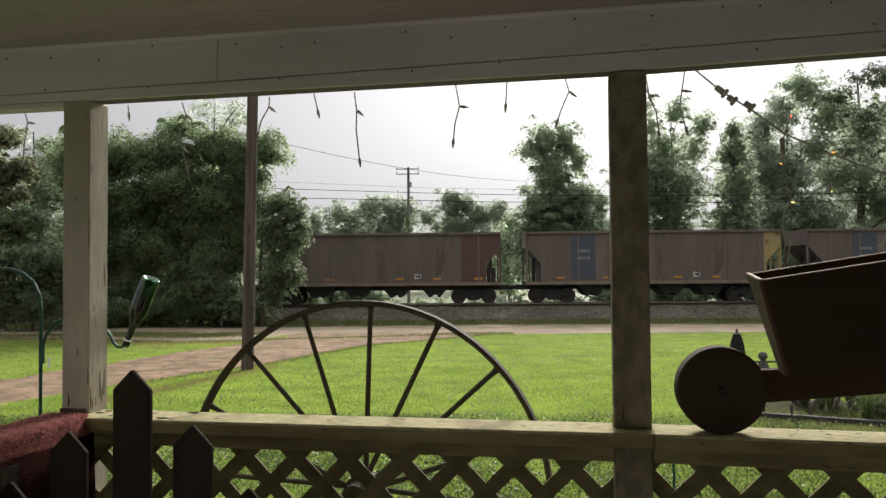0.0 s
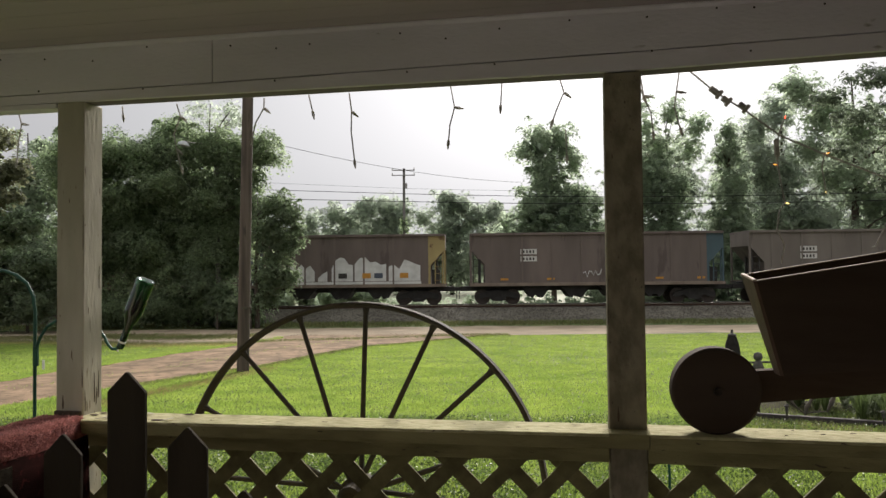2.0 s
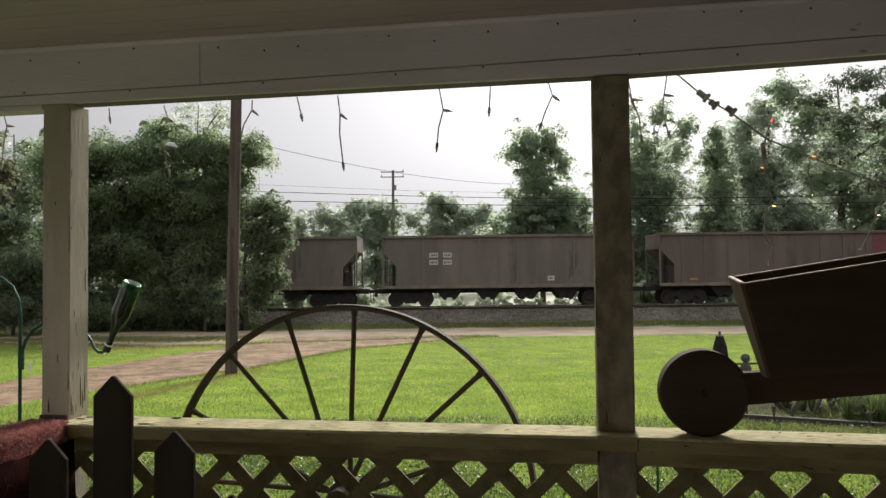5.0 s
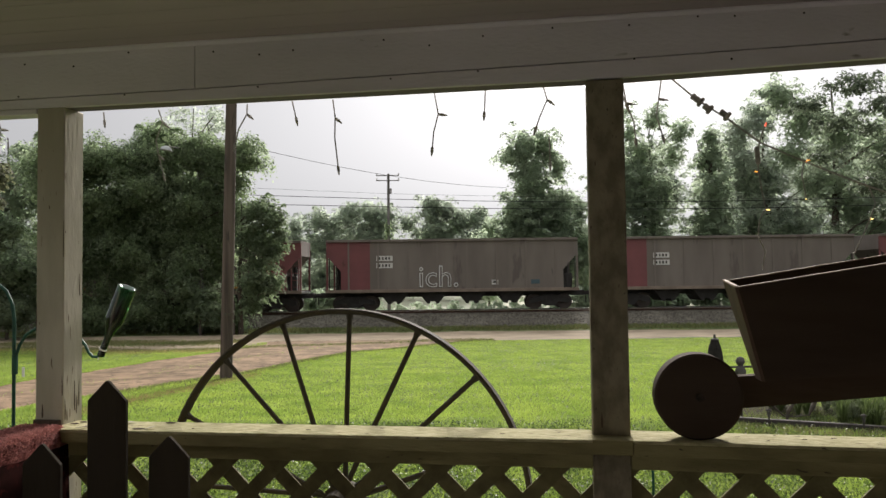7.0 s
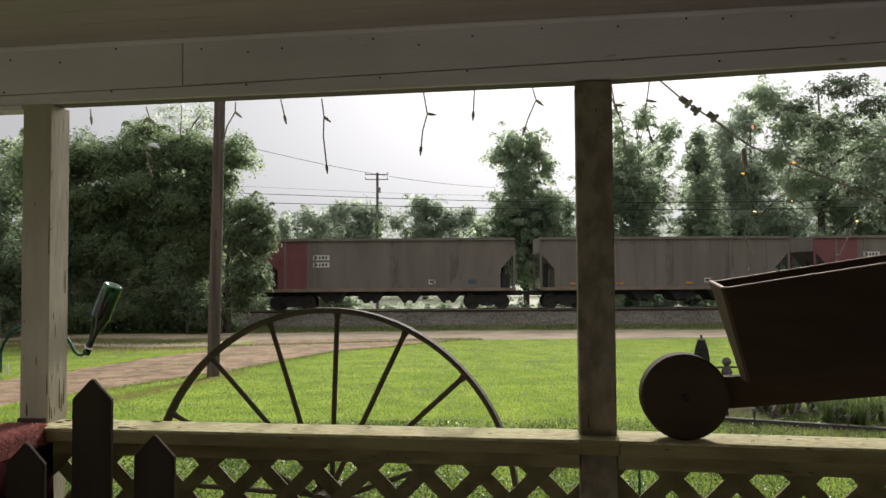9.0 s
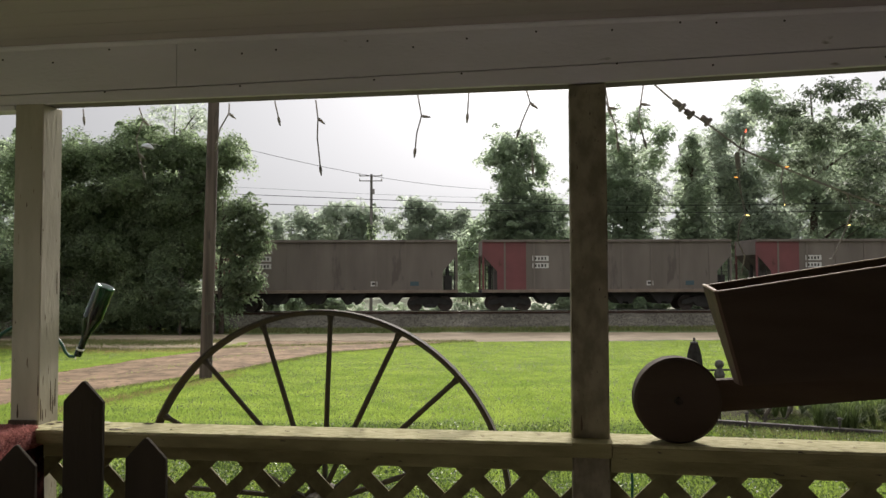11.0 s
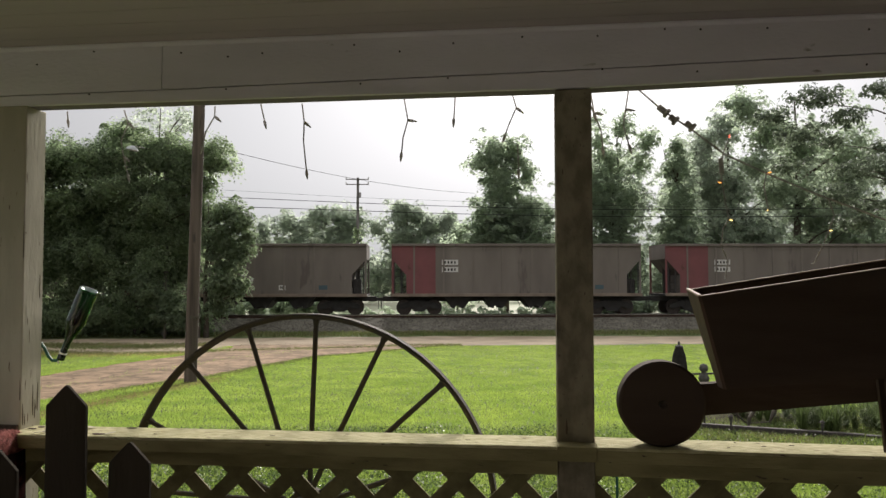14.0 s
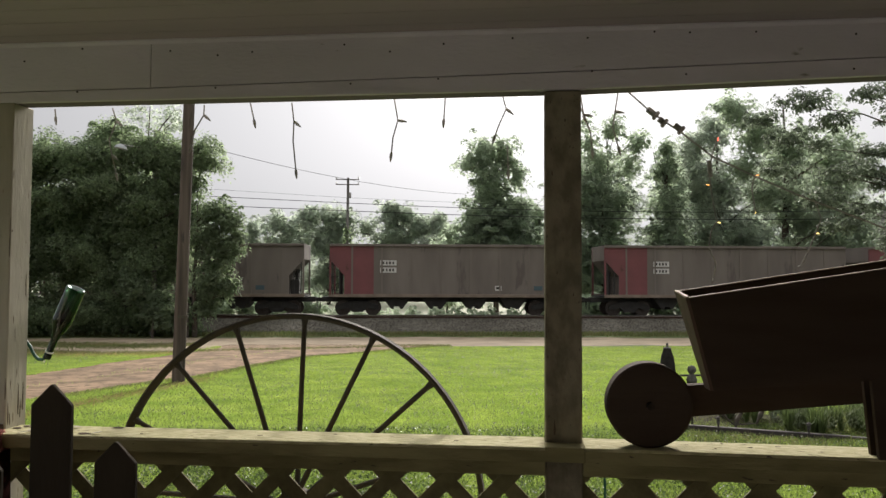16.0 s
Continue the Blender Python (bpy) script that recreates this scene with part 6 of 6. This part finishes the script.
DRIVE_R = [(-9.2, 7.7), (-7.45, 11.3), (-7.0, 12.1), (-6.55, 13.8), (-5.95, 15.5), (-5.35, 16.9), (-4.7, 18.0), (-4.2, 21.2), (-3.1, 24.7), (-1.9, 26.4), (1.6, 31.6)]
DRIVE_L = [(-12.4, 10.9), (-9.3, 15.5), (-9.1, 17.5), (-8.95, 18.2), (-8.75, 19.1), (-8.6, 20.8), (-8.4, 22.3), (-7.9, 24.6), (-7.5, 26.9), (-7.0, 30.0), (-7.4, 32.0)]


ROAD_U, ROAD_V = (-60, -20, -14, -10.2, -8.4, 0.3, 12, 60), (30.6, 29.9, 28.8, 26.8, 27.4, 31.2, 31.8, 32.0)


def blades(name, u, v, height, width, material, label, rng):
    n = len(u)
    z = np.array([level(x) for x in v])
    for i in range(0, n):
        if 4 < v[i] < 40:
            z[i] += 0.03 * noise.noise((u[i] * 0.35, v[i] * 0.35, 0))
    a = rng.uniform(0, math.tau, n)
    w = width * rng.uniform(0.6, 1.4, n)
    h = height * rng.uniform(0.5, 1.4, n)
    lean = rng.normal(size=(n, 2)) * 0.45 * h[:, None]
    p = np.empty((n, 3, 3))
    p[:, 0] = np.stack([u - np.cos(a) * w, v - np.sin(a) * w, z - 0.01], 1)
    p[:, 1] = np.stack([u + np.cos(a) * w, v + np.sin(a) * w, z - 0.01], 1)
    p[:, 2] = np.stack([u + lean[:, 0], v + lean[:, 1], z + h], 1)
    me = bpy.data.meshes.new(name)
    me.vertices.add(n * 3)
    me.vertices.foreach_set("co", p.reshape(-1))
    me.loops.add(n * 3)
    me.loops.foreach_set("vertex_index", np.arange(n * 3, dtype=np.int32))
    me.polygons.add(n)
    me.polygons.foreach_set("loop_start", np.arange(0, n * 3, 3, dtype=np.int32))
    me.update(calc_edges=True)
    me.materials.append(material)
    ob = new(name, me)
    ob.matrix_basis = LAND
    return tagged(ob, label, "grass", kind="stuff")


def lawn():
    rng = np.random.default_rng(8)
    n = 760000
    v = 4.2 + (31.0 - 4.2) * rng.uniform(0, 1, n) ** 1.25
    u = v * rng.uniform(-0.70, 0.66, n)
    drive = (u > edge_u(DRIVE_L, v) + 0.1) & (u < edge_u(DRIVE_R, v) - 0.1) & (v > 9)
    past = v > np.interp(u, ROAD_U, ROAD_V) + 0.1
    keep = ~drive & ~past
    u, v = u[keep], v[keep]
    near = v < 11
    blades("lawn_grass", u[near], v[near], 0.050, 0.0045, GRASS, "short bright green mown grass blades", rng)
    blades("lawn_grass", u[~near], v[~near], 0.034, 0.011, GRASS, "short bright green mown grass blades", rng)
    m = 26000
    u, v = rng.uniform(-30, 30, m), 38.2 + 3.2 * rng.beta(2, 1.2, m)
    blades("bank_weeds", u, v, 0.16, 0.02, WEEDS, "rough weeds at the foot of the ballast bank", rng)
    # ragged tufts along the edges of the drive and thin grass on its crown
    m = 16000
    v = 9 + 22 * rng.uniform(0, 1, m)
    side = rng.uniform(0, 1, m)
    u = np.where(side < 0.5, edge_u(DRIVE_R, v) + np.abs(rng.normal(0, 0.25, m)) - 0.04, edge_u(DRIVE_L, v) - np.abs(rng.normal(0, 0.25, m)) + 0.06)
    mid = side > 0.90
    u = np.where(mid, (edge_u(DRIVE_R, v) + edge_u(DRIVE_L, v)) / 2 + rng.normal(0, 0.18, m), u)
    blades("edge_tufts", u, v, 0.05, 0.011, GRASS, "ragged grass tufts along the driveway", rng)
    m = 6000
    s = rng.uniform(0, 1, m)
    u, v = -5.75 + 1.35 * s + rng.normal(0, 0.14, m), 11.6 + 6.0 * s + rng.normal(0, 0.35, m)
    blades("dry_grass", u, v, 0.036, 0.011, DRY, "thin streak of dry brown grass in the lawn", rng)
    m = 9000
    u = rng.uniform(-20, -7.5, m)
    v = np.interp(u, ROAD_U, ROAD_V) - np.abs(rng.normal(0, 0.9, m))
    blades("dry_grass", u, v, 0.05, 0.016, DRY, "worn brown grass beside the road", rng)
    m = 7000
    v = 14 + 17 * rng.uniform(0, 1, m) ** 0.9
    u = edge_u(DRIVE_R, v) + np.abs(rng.normal(0.05, 0.14, m))
    blades("edge_tufts", u, v, 0.06, 0.012, WEEDS, "taller ragged weeds at the lawn's edge", rng)
    m = 9000
    u = rng.uniform(-24, 2, m)
    v = np.interp(u, ROAD_U, ROAD_V) + rng.normal(0, 0.4, m)
    blades("edge_tufts", u, v, 0.08, 0.016, WEEDS, "thin weeds along the road's edge", rng)
    m = 30000
    u = rng.uniform(-26, -8.5, m)
    v = 32.2 + rng.normal(0, 1.1, m) + 0.5 * np.sin(u * 0.7)
    blades("road_weeds", u, v, 0.06, 0.018, WEEDS, "thin grass growing along the middle of the road", rng)
    k = 42000
    v = 9 + 24 * rng.uniform(0, 1, k) ** 1.3
    t = rng.uniform(0.03, 0.97, k)
    u = edge_u(DRIVE_R, v) * t + edge_u(DRIVE_L, v) * (1 - t)
    blades("driveway_gravel", u, v, 0.028, 0.024, GRAVEL, "small loose stones on the driveway", rng)["category"] = "gravel"
    m = 14000
    u, v = rng.uniform(3.6, 7.4, m), rng.uniform(8.6, 11.8, m)
    blades("bed_grass", u, v, 0.07, 0.008, WEEDS, "rough grass and weeds in the bed", rng)
    # clover leaves thick in the near lawn, thinning out further off
    k = 150000
    v = 4.2 + 6.3 * rng.uniform(0, 1, k) ** 1.5
    u = v * rng.uniform(-0.66, 0.64, k)
    patch = np.array([noise.noise((a * 0.9, b * 0.9, 4)) for a, b in zip(u, v)])
    keep = patch > rng.uniform(-0.75, 0.25, k)
    u, v = u[keep], v[keep]
    c = np.stack([u, v, np.array([level(x) for x in v]) + rng.uniform(0.02, 0.055, len(u))], 1)
    ob = leaf_mesh("clover_leaves", c, 0.026, CLOVER, rng)
    ob.matrix_basis = LAND
    tagged(ob, "small dark green clover leaves in the lawn", "clover", kind="stuff")
    # clover and daisies in the near lawn
    k = 2600
    v = 4.5 + 5.5 * rng.uniform(0, 1, k)
    u = v * rng.uniform(-0.6, 0.6, k)
    c = np.stack([u, v, np.array([level(x) for x in v]) + 0.045], 1)
    ob = leaf_mesh("clover_flowers", c, 0.020, PLATE, rng)
    ob.matrix_basis = LAND
    tagged(ob, "tiny white clover flowers in the lawn", "flowers", kind="stuff")


lawn()


mk = thing("marker_stake", at_ground(-9.62, 17.6), "short pale marker stake in the grass", "stake")
part("stake", boxm(-0.03, 0.03, -0.012, 0.012, -0.1, 0.26, 0.004), PLATE, mk)



# ---- movement ----
WHEEL_R = 0.457


def motions():
    times = [k * 0.2 for k in range(81)]
    for index, car in TRAIN:
        walk(car, [(t, car_pose(index, t)) for t in times])
    # wheels roll without slipping; rows close enough that each turns under 90 degrees
    step = math.degrees(SPEED / WHEEL_R / FPS)
    spin = [(k / FPS, pose(0, 0, 0, 0, -step * k, 0)) for k in range(16 * FPS + 1)]
    for index, car in TRAIN:
        for bogie in car.children:
            for axle in bogie.children:
                if axle.name.startswith("wheelset"):
                    at = Matrix.Translation(axle.matrix_basis.translation)
                    walk(axle, [(t, at @ m) for t, m in spin])


motions()
